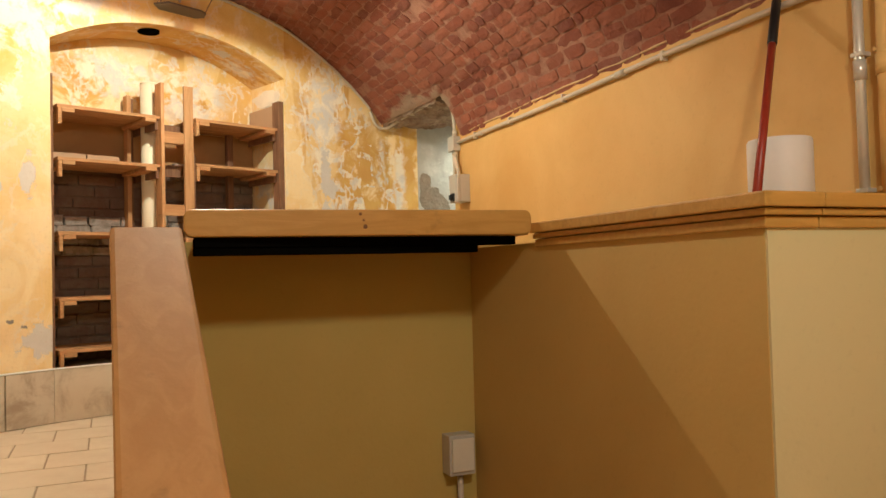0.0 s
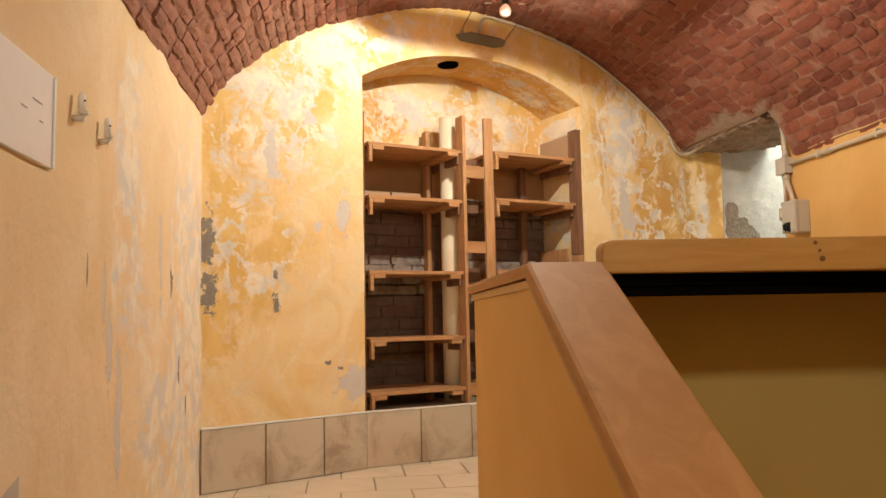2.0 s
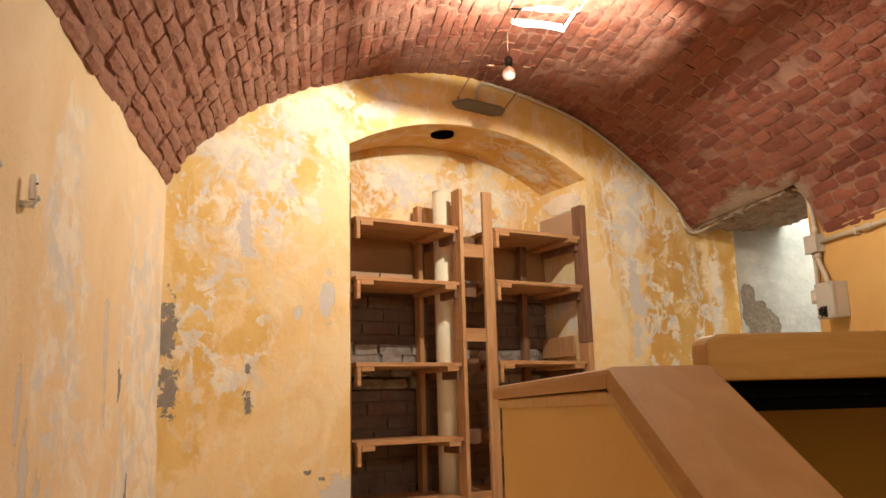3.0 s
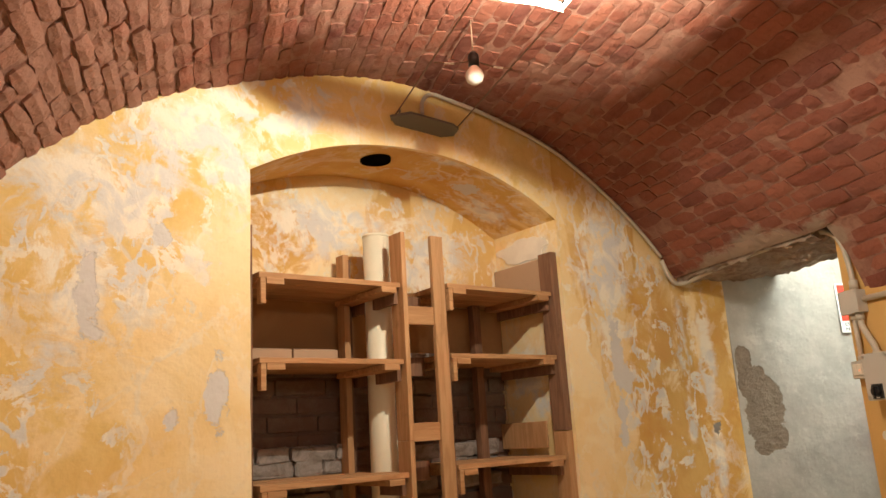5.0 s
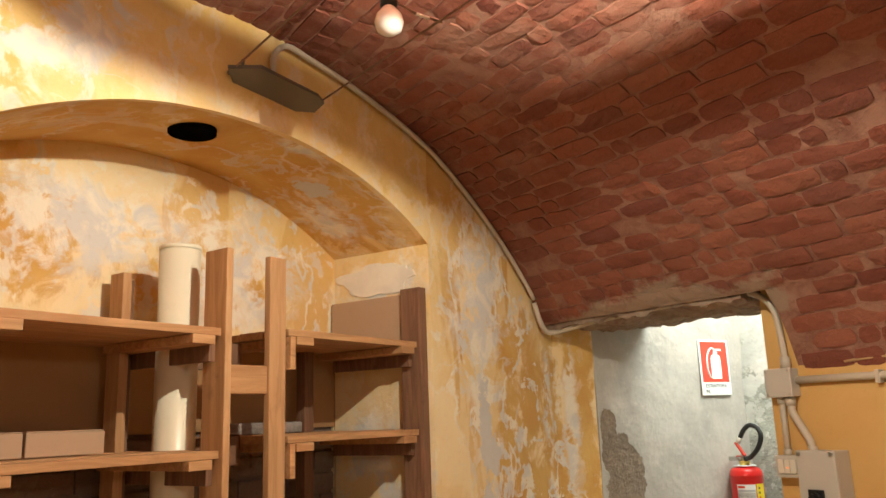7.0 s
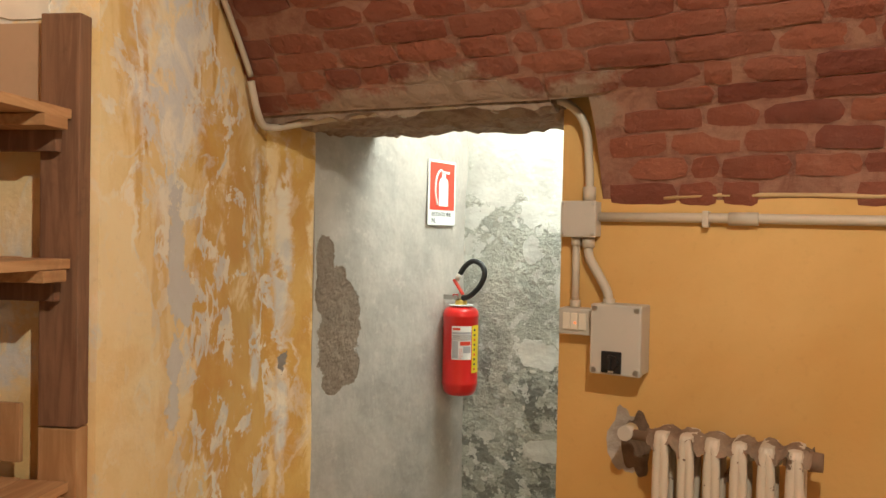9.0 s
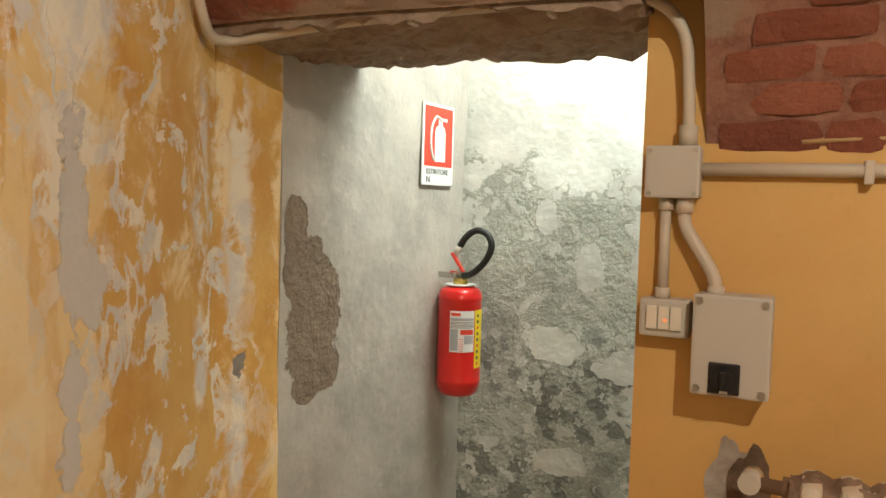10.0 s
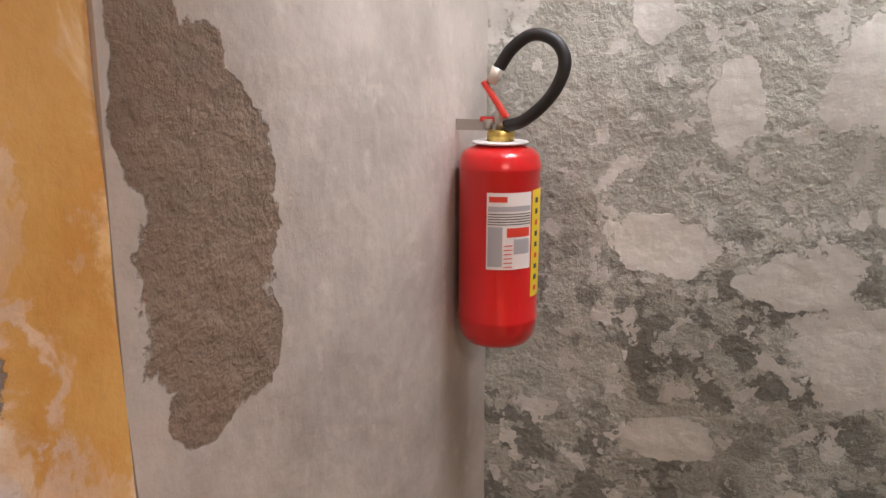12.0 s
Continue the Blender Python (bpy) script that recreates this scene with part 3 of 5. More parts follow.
def grid_wall(outline_z, length, nx, nz, hole=None, rough=0.006, seed=1, z0=0.0, shift=0.0):
    """A wall face in (x, z) with its own unevenness; outline_z(x) gives its top; the back stays flat."""
    bm = bmesh.new()
    rows = []
    for i in range(nx + 1):
        x = length[0] + (length[1] - length[0]) * i / nx
        top = outline_z(x)
        low = hole(x) if hole else z0
        col = []
        for j in range(nz + 1):
            z = low + (top - low) * j / nz
            w = rough * noise.noise(((x + shift) * 2.3 + seed * 7, z * 2.3, seed)) + rough * 0.5 * noise.noise(((x + shift) * 7, z * 7, seed + 3))
            col.append(bm.verts.new((x, w, z)))
        rows.append(col)
    for a, b in zip(rows, rows[1:]):
        for j in range(nz):
            f = bm.faces.new((a[j], b[j], b[j + 1], a[j + 1]))
            f.smooth = True
    return bm


def thick(bm, back):
    """Closes a wall face with sides and a back at y = back."""
    edges = [e for e in bm.edges if len(e.link_faces) == 1]
    for e in edges:
        e.smooth = False
    made = bmesh.ops.extrude_edge_only(bm, edges=edges)["geom"]
    verts = [g for g in made if isinstance(g, bmesh.types.BMVert)]
    for v in verts:
        v.co.y = back
    bmesh.ops.contextual_create(bm, geom=[g for g in made if isinstance(g, bmesh.types.BMEdge) and all(v in set(verts) for v in g.verts)])
    return bm


# end wall: a left leaf, then the leaf with the niche
def wall_top(m):
    return lambda u: vault_height(max(-0.46, min(2.74, (m @ Vector((u, 0, 0))).x))) + 0.05


bm = thick(grid_wall(wall_top(END_L), (-0.06, SIDE_LONG), 24, 40, None, 0.008, 5, 0.0, -0.928), 0.45)
bmesh.ops.transform(bm, matrix=END.inverted() @ END_L, verts=bm.verts)
structure("wall_end_left", bm, WALL_END_YELLOW, END, "pale yellow plaster peeling to grey and ochre, holes near the corner")
NICHE, SPRING, CROWN, DEEP = 1.555, 2.19, 2.40, 0.45


def niche_arch(u):
    t = 2 * u / NICHE - 1
    return SPRING + (CROWN - SPRING) * (1 - abs(t) ** 2.2)


LONG = 2.505
structure("wall_end_right", thick(grid_wall(wall_top(END), (NICHE, LONG), 22, 44, None, 0.008, 5), 0.45), WALL_END, END, "flaking ochre plaster with pale streaks beside the shelf niche")
structure("wall_end_top", thick(grid_wall(wall_top(END), (0, NICHE), 40, 10, niche_arch, 0.008, 5), 0.02), WALL_END_YELLOW, END, "yellow plaster band over the arched niche, ochre shade painted on it")
structure("wall_end_base", box((0, 0.0, 0), (NICHE, 0.46, 0.295), 0, None), GROUT, END)

turn = END @ Vector((LONG, 0, 0))
stop = Vector((2.915, 5.834, 0))
bm = thick(grid_wall(lambda u: 2.02, (0.0, (stop - turn).length), 6, 44, None, 0.008, 6), 0.06)
bmesh.ops.transform(bm, matrix=Matrix.Translation((LONG, 0, 0)) @ Matrix.Rotation(math.atan2(stop.y - turn.y, stop.x - turn.x) - radians(20.67), 4, "Z"), verts=bm.verts)
structure("wall_end_return", bm, WALL_END, END, "splayed strip of raw pink and orange plaster")

# the niche: soffit, cheeks, back
bm = bmesh.new()
n = 40
front, back = [], []
for i in range(n + 1):
    u = NICHE * i / n
    front.append(bm.verts.new((u, 0.02, niche_arch(u))))
    back.append(bm.verts.new((u, DEEP, niche_arch(u) + 0.005)))
for i in range(n):
    f = bm.faces.new((front[i], front[i + 1], back[i + 1], back[i]))
    f.smooth = True
structure("niche_soffit", bm, SOFFIT, END, "arched niche soffit of stained ochre plaster")
structure("niche_cheek_left", box((-0.12, 0.012, 0.0), (0.0, DEEP, 2.25)), WALL_NICHE, END)
structure("niche_cheek_right", box((NICHE, 0.46, 0.0), (NICHE + 0.1, 0.5, 2.25)), WALL_NICHE, END)
# the brown puts the upper shelf's shade into the plaster's colour
structure("niche_back_middle", box((-0.1, DEEP + 0.004, 1.56), (NICHE + 0.1, DEEP + 0.1, 1.818)), painted("shaded_brown_plaster", (0.44, 0.25, 0.11), (0.36, 0.19, 0.08), 4), END, "brown plaster behind the upper shelves, shelf shade in its colour")
structure("niche_back", box((-0.1, DEEP, 1.82), (NICHE + 0.1, DEEP + 0.1, 2.6)), WALL_NICHE, END, "stained pale yellow plaster at the back of the niche")
back_wall = structure("niche_back_lower", box((-0.1, DEEP + 0.02, 0.2), (NICHE + 0.1, DEEP + 0.1, 1.56)), DARK_BRICK, END, "dark brown brick at the back of the niche")

# lime skin left bare high on the niche's cheek
bm = bmesh.new()
ring = []
for k in range(40):
    a = 2 * math.pi * k / 40
    c, d = math.cos(a), math.sin(a)
    r = 1 + 0.4 * noise.noise((c * 1.7, d * 1.7, 2.5)) + 0.15 * noise.noise((c * 6, d * 6, 6.5))
    ring.append(bm.verts.new((NICHE - 0.005, 0.25 + 0.15 * c * r, 2.095 + 0.055 * d * r)))
made = bmesh.ops.extrude_face_region(bm, geom=[bm.faces.new(ring)])["geom"]
for g in made:
    if isinstance(g, bmesh.types.BMVert):
        g.co.x = NICHE + 0.01
bmesh.ops.recalc_face_normals(bm, faces=bm.faces)
structure("trim_bare_lime", bm, painted("bare_lime_skin", (0.84, 0.76, 0.64), (0.74, 0.66, 0.56), 9), END, "ragged white lime skin on the niche's cheek")

# vent hole in the soffit: a collar, and a black disc for the hole's darkness
vent = thing("vent_hole", "dark round vent hole in the niche's plaster soffit", "vent", END @ Matrix.Translation((0.650, 0.168, 2.390)))
part("collar", lathe([(0.067, 0.02), (0.067, -0.005), (0.063, -0.006), (0.062, 0.02)]), MATT_BLACK, vent)
part("dark_disc", lathe([(0.001, -0.0045), (0.063, -0.0045), (0.063, 0.01), (0.001, 0.01)]), MATT_BLACK, vent, "black disc painted as the dark inside of the hole")

# side walls, the stair well, the passage
bm = thick(grid_wall(lambda u: 1.86, (-2.2, 4.5), 60, 24, None, 0.012, 11, LOW - 0.1), 0.3)
bmesh.ops.transform(bm, matrix=Matrix.Rotation(radians(90), 4, "Z"), verts=bm.verts)
structure("wall_left", bm, WALL_LEFT, Matrix.Translation((LEFT, 0, 0)), "long yellow plaster wall, worn white near the corner")
structure("wall_right", box((RIGHT, -2.2, LOW - 0.1), (RIGHT + 0.3, JAMB, 1.73)), OCHRE_PAINT, SPLAY, "smooth ochre painted wall under the vault")
structure("wall_right_jamb", box((RIGHT, JAMB - 0.12, 1.73), (RIGHT + 0.3, JAMB, 1.99)), OCHRE_PAINT, SPLAY)
structure("wall_back", box((LEFT - 0.3, -2.4, LOW - 0.1), (RIGHT + 0.3, -2.2, 2.9)), PARAPET_PAINT)
structure("passage_wall_left", thick(grid_wall(lambda u: 2.75, (2.917, 4.10), 24, 30, None, 0.008, 17), 0.2), PASSAGE_PLASTER, PASSAGE, "grey lime plaster with a bare brown patch")
structure("passage_wall_back", thick(grid_wall(lambda u: 2.75, (-5.9, -3.6), 40, 44, None, 0.016, 21), 0.2), CEMENT, Matrix.Translation((3.95, 0, 0)) @ Matrix.Rotation(radians(-90), 4, "Z"), "grey cement render under flaking white paint")
structure("passage_wall_near", box((3.05, 3.6, -0.1), (3.95, 3.7, 2.75)), PASSAGE_PLASTER)
structure("passage_wall_right", box((3.045, 3.7, -0.1), (3.27, JAMB - 0.03, 2.75)), PASSAGE_PLASTER)
structure("passage_ceiling", box((2.7, 3.6, 2.75), (4.1, 5.95, 2.85)), SIGN_WHITE)


def lintel():
    """The rough underside of the vault over the opening."""
    bm = bmesh.new()
    nx, ny, rows = 30, 48, []
    for i in range(nx + 1):
        row = []
        for j in range(ny + 1):
            y = JAMB - 0.01 + (FAR + 0.08 - JAMB + 0.01) * j / ny
            x0 = 2.632 + 0.050 * max(0.0, min(1.0, (5.5 - y) / 0.6))
            x = x0 + (3.27 - x0) * i / nx
            row.append(bm.verts.new((x + (0.012 * noise.noise((y * 12, 1, 1)) if i == nx else 0), y, 1.945 + 0.03 * i / nx + 0.024 * noise.noise((x * 8, y * 8, 2)) + 0.018 * noise.noise((x * 20, y * 20, 5)) + 0.008 * noise.noise((x * 55, y * 55, 8)))))
        rows.append(row)
    for a, b in zip(rows, rows[1:]):
        for j in range(ny):
            bm.faces.new((a[j], a[j + 1], b[j + 1], b[j]))
    edges = [e for e in bm.edges if len(e.link_faces) == 1]
    made = bmesh.ops.extrude_edge_only(bm, edges=edges)["geom"]
    for g in made:
        if isinstance(g, bmesh.types.BMVert):
            g.co.z = 2.8
    return bm


structure("lintel", lintel(), RAW_STONE, None, "rough mortar and stone over the passage opening")

# upper floor, lower floor and the steps between
floor = structure("floor", box((LEFT, 2.958, -0.12), (4.0, 5.95, -0.006)), GROUT, None, "pale beige tiles laid in staggered rows")
structure("floor_lower", box((LEFT - 0.1, -2.3, LOW - 0.1), (RIGHT + 0.1, 2.85, LOW)), painted("lower_floor_cement", (0.34, 0.27, 0.20), (0.42, 0.34, 0.25)), None)
for i in range(4):
    structure("step_%d" % (i + 1), box((LEFT, 1.76 + 0.33 * i, LOW), (0.64, 2.957, LOW + 0.185 * (i + 1) - (0.007 if i == 3 else 0)), 0.006), TILE)

# ---- parapet with its sloping wooden cap ----
parapet = thing("stair_parapet", "yellow stair parapet with a brown wooden cap that slopes down", "parapet", Matrix())
bm = bmesh.new()
outline = [(0.9, LOW), (3.17, LOW), (3.17, 0.885), (2.36, 0.895), (0.9, 0.045)]
bm = prism(outline, -0.805, -0.65)
bmesh.ops.transform(bm, matrix=Matrix.Rotation(radians(90), 4, "Z"), verts=bm.verts)
part("wall", bm, PARAPET_PAINT, parapet)


def cap_run(points, x0, x1, thick_by, round_by=0.012):
    """A board along (y, z) points, from x0 to x1, its upper edges rounded."""
    bm = bmesh.new()
    rings = []
    shape = [(x0, 0), (x0 - 0.0, thick_by - round_by), (x0 + round_by * 0.3, thick_by - round_by * 0.3), (x0 + round_by, thick_by), (x1 - round_by, thick_by), (x1 - round_by * 0.3, thick_by - round_by * 0.3), (x1, thick_by - round_by), (x1, 0)]
    for y, z in points:
        rings.append([bm.verts.new((x, y, z + h)) for x, h in shape])
    for a, b in zip(rings, rings[1:]):
        for k in range(len(shape)):
            bm.faces.new((a[k], a[(k + 1) % len(shape)], b[(k + 1) % len(shape)], b[k]))
    bm.faces.new(rings[0]), bm.faces.new(list(reversed(rings[-1])))
    bmesh.ops.recalc_face_normals(bm, faces=bm.faces)
    return bm


part("sloping_cap", cap_run([(0.88, 0.035), (2.355, 0.896)], 0.632, 0.822, 0.036), CAP_WOOD, parapet, "reddish brown varnished wooden cap")
part("level_cap", cap_run([(2.357, 0.897), (3.19, 0.885)], 0.632, 0.822, 0.034), CAP_WOOD, parapet)
part("moulding", cap_run([(0.9, 0.015), (2.36, 0.872), (3.175, 0.862)], 0.640, 0.650, 0.022, 0.004), PINE, parapet, "thin wooden strip under the cap")

# ---- bar counter ----
counter = thing("counter", "thick pine counter board on an olive yellow half wall", "counter", Matrix())
SKEW = Matrix.Translation((1.38, 2.34, 0)) @ Matrix.Rotation(radians(-4.5), 4, "Z") @ Matrix.Translation((-1.38, -2.34, 0))
bm = box((0.826, 2.34, 0.905), (1.925, 2.405, 0.986))
bmesh.ops.bevel(bm, geom=[e for e in bm.edges if abs(e.verts[0].co.y - e.verts[1].co.y) > 0.01], offset=0.024, segments=5, affect="EDGES", profile=0.5)
bmesh.ops.bevel(bm, geom=[e for e in bm.edges if all(v.co.y < 2.341 for v in e.verts)], offset=0.005, segments=2, affect="EDGES", profile=0.5)
bmesh.ops.transform(bm, matrix=SKEW, verts=bm.verts)
part("board", bm, PINE, counter, "varnished knotty pine board with rounded corners")
for x, z, r in ((1.345, 0.972, 0.005), (1.36, 0.933, 0.007), (1.355, 0.953, 0.004)):
    part("knot", tube([SKEW @ Vector((x, 2.3385, z)), SKEW @ Vector((x, 2.343, z))], r, 12), timber("knot_wood_%d" % round(x * 1000), (0.17, 0.07, 0.02), (0.24, 0.10, 0.03), (1, 9, 9), 0.4, False), counter, "dark pine knot")
part("deck", box((0.86, 2.400, 0.9055), (1.94, 2.905, 0.9125), 0, None, SKEW), PINE, counter)
part("rail", box((0.86, 2.405, 0.876), (1.92, 2.469, 0.9045), 0.003), MATT_BLACK, counter, "black metal rail under the board")
part("rail", box((0.86, 2.415, 0.852), (1.78, 2.475, 0.8755), 0.003), MATT_BLACK, counter)
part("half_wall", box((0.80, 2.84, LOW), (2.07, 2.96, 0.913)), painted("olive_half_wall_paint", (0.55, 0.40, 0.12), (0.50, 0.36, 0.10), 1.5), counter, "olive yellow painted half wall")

# half wall along the stair well and the broad ledge beside it
ledge = thing("stairwell_half_wall", "low yellow half wall with a moulded pine capping", "half wall", Matrix())
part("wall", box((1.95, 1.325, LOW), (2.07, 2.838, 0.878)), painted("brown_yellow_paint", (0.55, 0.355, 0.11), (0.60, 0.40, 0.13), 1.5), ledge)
# end face made paler and greener: the cool stair lamplight is in its paint
part("end_wall", box((1.952, 1.318, LOW), (RIGHT - 0.003, 1.3245, 0.878)), painted("lamplit_green_yellow_paint", (0.66, 0.58, 0.33), (0.60, 0.53, 0.29), 1.4), ledge, "yellow end wall, cool lamplight in its pale greenish colour")
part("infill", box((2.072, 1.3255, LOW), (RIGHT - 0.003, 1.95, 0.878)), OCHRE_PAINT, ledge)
for z0, z1, out, name in ((0.908, 0.942, 0.030, "capping"), (0.890, 0.906, 0.020, "moulding"), (0.862, 0.888, 0.010, "moulding")):
    part(name, box((1.95 - out, 1.32 - out, z0), (2.10, 2.31, z1), 0.005), PINE, ledge)
    part(name, box((2.102, 1.32 - out, z0), (RIGHT - 0.004, 1.97, z1), 0.005), PINE, ledge)

socket = thing("socket_box", "grey wall socket box on a conduit, on the olive half wall", "socket", Matrix())
part("body", box((1.806, 2.765, 0.012), (1.914, 2.839, 0.165), 0.006), BOXGREY, socket)
part("cover", box((1.815, 2.755, 0.028), (1.905, 2.766, 0.152), 0.004), SWITCHWHITE, socket, "pale hinged cover")
part("conduit", tube([(1.868, 2.81, 0.013), (1.868, 2.81, LOW + 0.002)], 0.012), CONDUIT, socket)

# ---- things on the ledge and along the right wall ----
roll = thing("paper_roll", "upright white paper roll with a torn sheet, on the ledge", "paper roll", Matrix.Translation((2.51, 1.80, 0.943)))
part("paper", lathe([(0.02, 0.0), (0.092, 0.0), (0.094, 0.006), (0.094, 0.212), (0.090, 0.218), (0.022, 0.218), (0.020, 0.205)]), PAPER, roll)
part("torn_sheet", box((-0.125, -0.03, 0.088), (-0.088, -0.026, 0.102), 0, None, Matrix.Rotation(radians(-8), 4, "Y")), PAPER, roll)
part("core", lathe([(0.0205, 0.001), (0.0205, 0.210), (0.018, 0.210), (0.018, 0.001)], (0, 0, 0), 20), CARD, roll)
stick = thing("broom_handle", "dark red broom handle with a black grip leaning on the wall", "broom", Matrix())
a, b = Vector((2.25, 1.645, 0.945)), Vector((2.722, 1.985, 1.685))
part("shaft", tube([a, a.lerp(b, 0.74)], 0.0125, 14), RED_STICK, stick)
part("grip", tube([a.lerp(b, 0.735), a.lerp(b, 0.74), a.lerp(b, 0.98), b], [0.012, 0.0155, 0.0155, 0.010], 14), BLACK, stick, "black plastic grip")
for y, mat, r, name, label in ((1.676, CHROME, 0.015, "grey_pipe", "pale grey vertical pipe clipped to the ochre wall"), (1.595, OCHRE_PAINT, 0.020, "painted_pipe", "ochre painted vertical pipe against the ochre wall")):
    p = thing(name, label, "pipe", Matrix())
    part("pipe", tube([(RIGHT - 0.03, y, 0.943), (RIGHT - 0.03, y, 1.76)], r, 14), mat, p)
    for z in (0.99, 1.40):
        part("clip", box((RIGHT - 0.045, y - r - 0.006, z), (RIGHT + 0.001, y + r + 0.006, z + 0.014), 0.003), mat, p)
    part("coupling", tube([(RIGHT - 0.03, y, 1.33), (RIGHT - 0.03, y, 1.39)], r + 0.004, 14), mat, p)

# plaster lip under the bricks and the long conduit
bm = tube([(RIGHT - 0.004, -2.0 + 0.12 * i, 1.715 + 0.008 * noise.noise((i * 0.7, 0, 1))) for i in range(56)], [0.006 + 0.004 * noise.noise((i * 1.3, 2, 1)) for i in range(56)], 8)
structure("trim_plaster_lip", bm, painted("lip_plaster", (0.58, 0.40, 0.20), (0.50, 0.33, 0.16), 6), SPLAY, "ragged plaster lip under the bricks")
run = thing("wall_conduit", "grey plastic conduit along the ochre wall with couplings", "conduit", SPLAY)
part("pipe", tube([(RIGHT - 0.016, y, 1.655 + 0.004 * math.sin(y * 3)) for y in np.linspace(4.775, -2.0, 30)], 0.0125, 12), CONDUIT, run)
for y in (4.40, 2.9, 1.1):
    part("coupling", tube([(RIGHT - 0.017, y + 0.035, 1.656), (RIGHT - 0.017, y - 0.035, 1.656)], 0.0165, 12), CONDUIT, run)
for y in (4.49, 4.0, 3.4, 2.6, 1.8):
    part("clip", box((RIGHT - 0.030, y - 0.008, 1.634), (RIGHT + 0.001, y + 0.008, 1.676), 0.003), CONDUIT, run)

# ---- switches by the passage ----
FACE = RIGHT - 0.052


def screw(x, y, z, parent, r=0.006):
    bm = tube([(x, y, z), (x - 0.004, y, z)], r, 12)
    return part("screw", bm, STEEL, parent)


junction = thing("junction_box", "square grey junction box with four screws on the wall", "junction box", SPLAY)
part("body", box((RIGHT - 0.042, 4.770, 1.605), (RIGHT, 4.867, 1.700), 0.004), BOXGREY, junction)
part("lid", box((RIGHT - 0.054, 4.768, 1.603), (RIGHT - 0.041, 4.869, 1.702), 0.005), BOXGREY, junction)
for y in (4.777, 4.860):
    for z in (1.612, 1.693):
        screw(RIGHT - 0.053, y, z, junction, 0.004)
breaker = thing("breaker_box", "grey breaker box with a black rotary switch on the wall", "switch box", SPLAY)
part("body", box((RIGHT - 0.070, 4.630, 1.247), (RIGHT, 4.762, 1.428), 0.005), BOXGREY, breaker)
part("lid", box((RIGHT - 0.092, 4.628, 1.245), (RIGHT - 0.069, 4.764, 1.430), 0.006), BOXGREY, breaker)
for y in (4.640, 4.752):
    for z in (1.257, 1.418):
        screw(RIGHT - 0.091, y, z, breaker, 0.007)
plate = part("rotary_plate", box((RIGHT - 0.098, 4.677, 1.251), (RIGHT - 0.0915, 4.731, 1.308), 0.003), BLACK, breaker, "black square switch plate")
part("knob", tube([(RIGHT - 0.097, 4.704, 1.280), (RIGHT - 0.112, 4.704, 1.280)], 0.019, 20), BLACK, plate)
part("grip", box((RIGHT - 0.122, 4.699, 1.264), (RIGHT - 0.111, 4.709, 1.296), 0.002), BLACK, plate)
part("mark", box((RIGHT - 0.0995, 4.697, 1.253), (RIGHT - 0.0978, 4.711, 1.258)), PAPER, plate)
switch = thing("light_switch", "grey switch box with three white rockers, one lit red", "light switch", SPLAY)
part("body", box((RIGHT - 0.048, 4.776, 1.337), (RIGHT, 4.870, 1.410), 0.006), BOXGREY, switch)
for i in range(3):
    part("rocker", box((RIGHT - 0.056, 4.789 + 0.0225 * i, 1.352), (RIGHT - 0.047, 4.810 + 0.0225 * i, 1.397), 0.002), SWITCHWHITE, switch)
part("neon", box((RIGHT - 0.0572, 4.816, 1.368), (RIGHT - 0.0555, 4.822, 1.373)), glow("neon_glow", (1.0, 0.25, 0.08), 1.2), switch)


def collar(p, q, parent, r=0.017):
    return part("gland", tube([p, q], r, 14), CONDUIT, parent)


drop = thing("conduit_drop", "short grey conduit between junction box and light switch", "conduit", SPLAY)
part("pipe", tube([(RIGHT - 0.022, 4.832, 1.603), (RIGHT - 0.022, 4.832, 1.406)], 0.0105, 12), CONDUIT, drop)
collar((RIGHT - 0.022, 4.832, 1.603), (RIGHT - 0.022, 4.832, 1.580), drop, 0.0145)
collar((RIGHT - 0.022, 4.832, 1.430), (RIGHT - 0.022, 4.832, 1.407), drop, 0.0145)
flex = thing("flexible_conduit", "grey corrugated conduit curving down to the breaker box", "conduit", SPLAY)
part("hose", tube(curve([(RIGHT - 0.024, 4.797, 1.590), (RIGHT - 0.026, 4.793, 1.55), (RIGHT - 0.032, 4.762, 1.50), (RIGHT - 0.036, 4.738, 1.46), (RIGHT - 0.036, 4.732, 1.43)], 8), 0.0115, 12, None, 0.0022, 0.008), CONDUIT, flex)
collar((RIGHT - 0.024, 4.797, 1.603), (RIGHT - 0.024, 4.797, 1.575), flex)
collar((RIGHT - 0.036, 4.732, 1.440), (RIGHT - 0.036, 4.732, 1.420), flex, 0.016)

# corrugated conduit: up from the box, over the opening, then along the arch
arch_pipe = thing("arch_conduit", "beige corrugated conduit following the arch and passage lintel", "conduit", Matrix())


def along_end(u, z, off=-0.022):
    q = END @ Vector((u, off, z))
    return (q.x, q.y, q.z)


over = curve([(2.779, 4.795, 1.725), (2.776, 4.797, 1.80), (2.766, 4.807, 1.905), (2.748, 4.85, 1.962), (2.722, 4.93, 1.975), (2.700, 5.21, 1.972), (2.672, 5.50, 1.958), (2.660, 5.70, 1.940), (2.64, 5.77, 1.930), along_end(2.40, 1.930, -0.03), along_end(2.345, 1.965, -0.03), along_end(2.31, 2.05)], 10)
part("hose", tube(over, 0.0105, 10, None, 0.0018, 0.009), CONDUIT, arch_pipe)
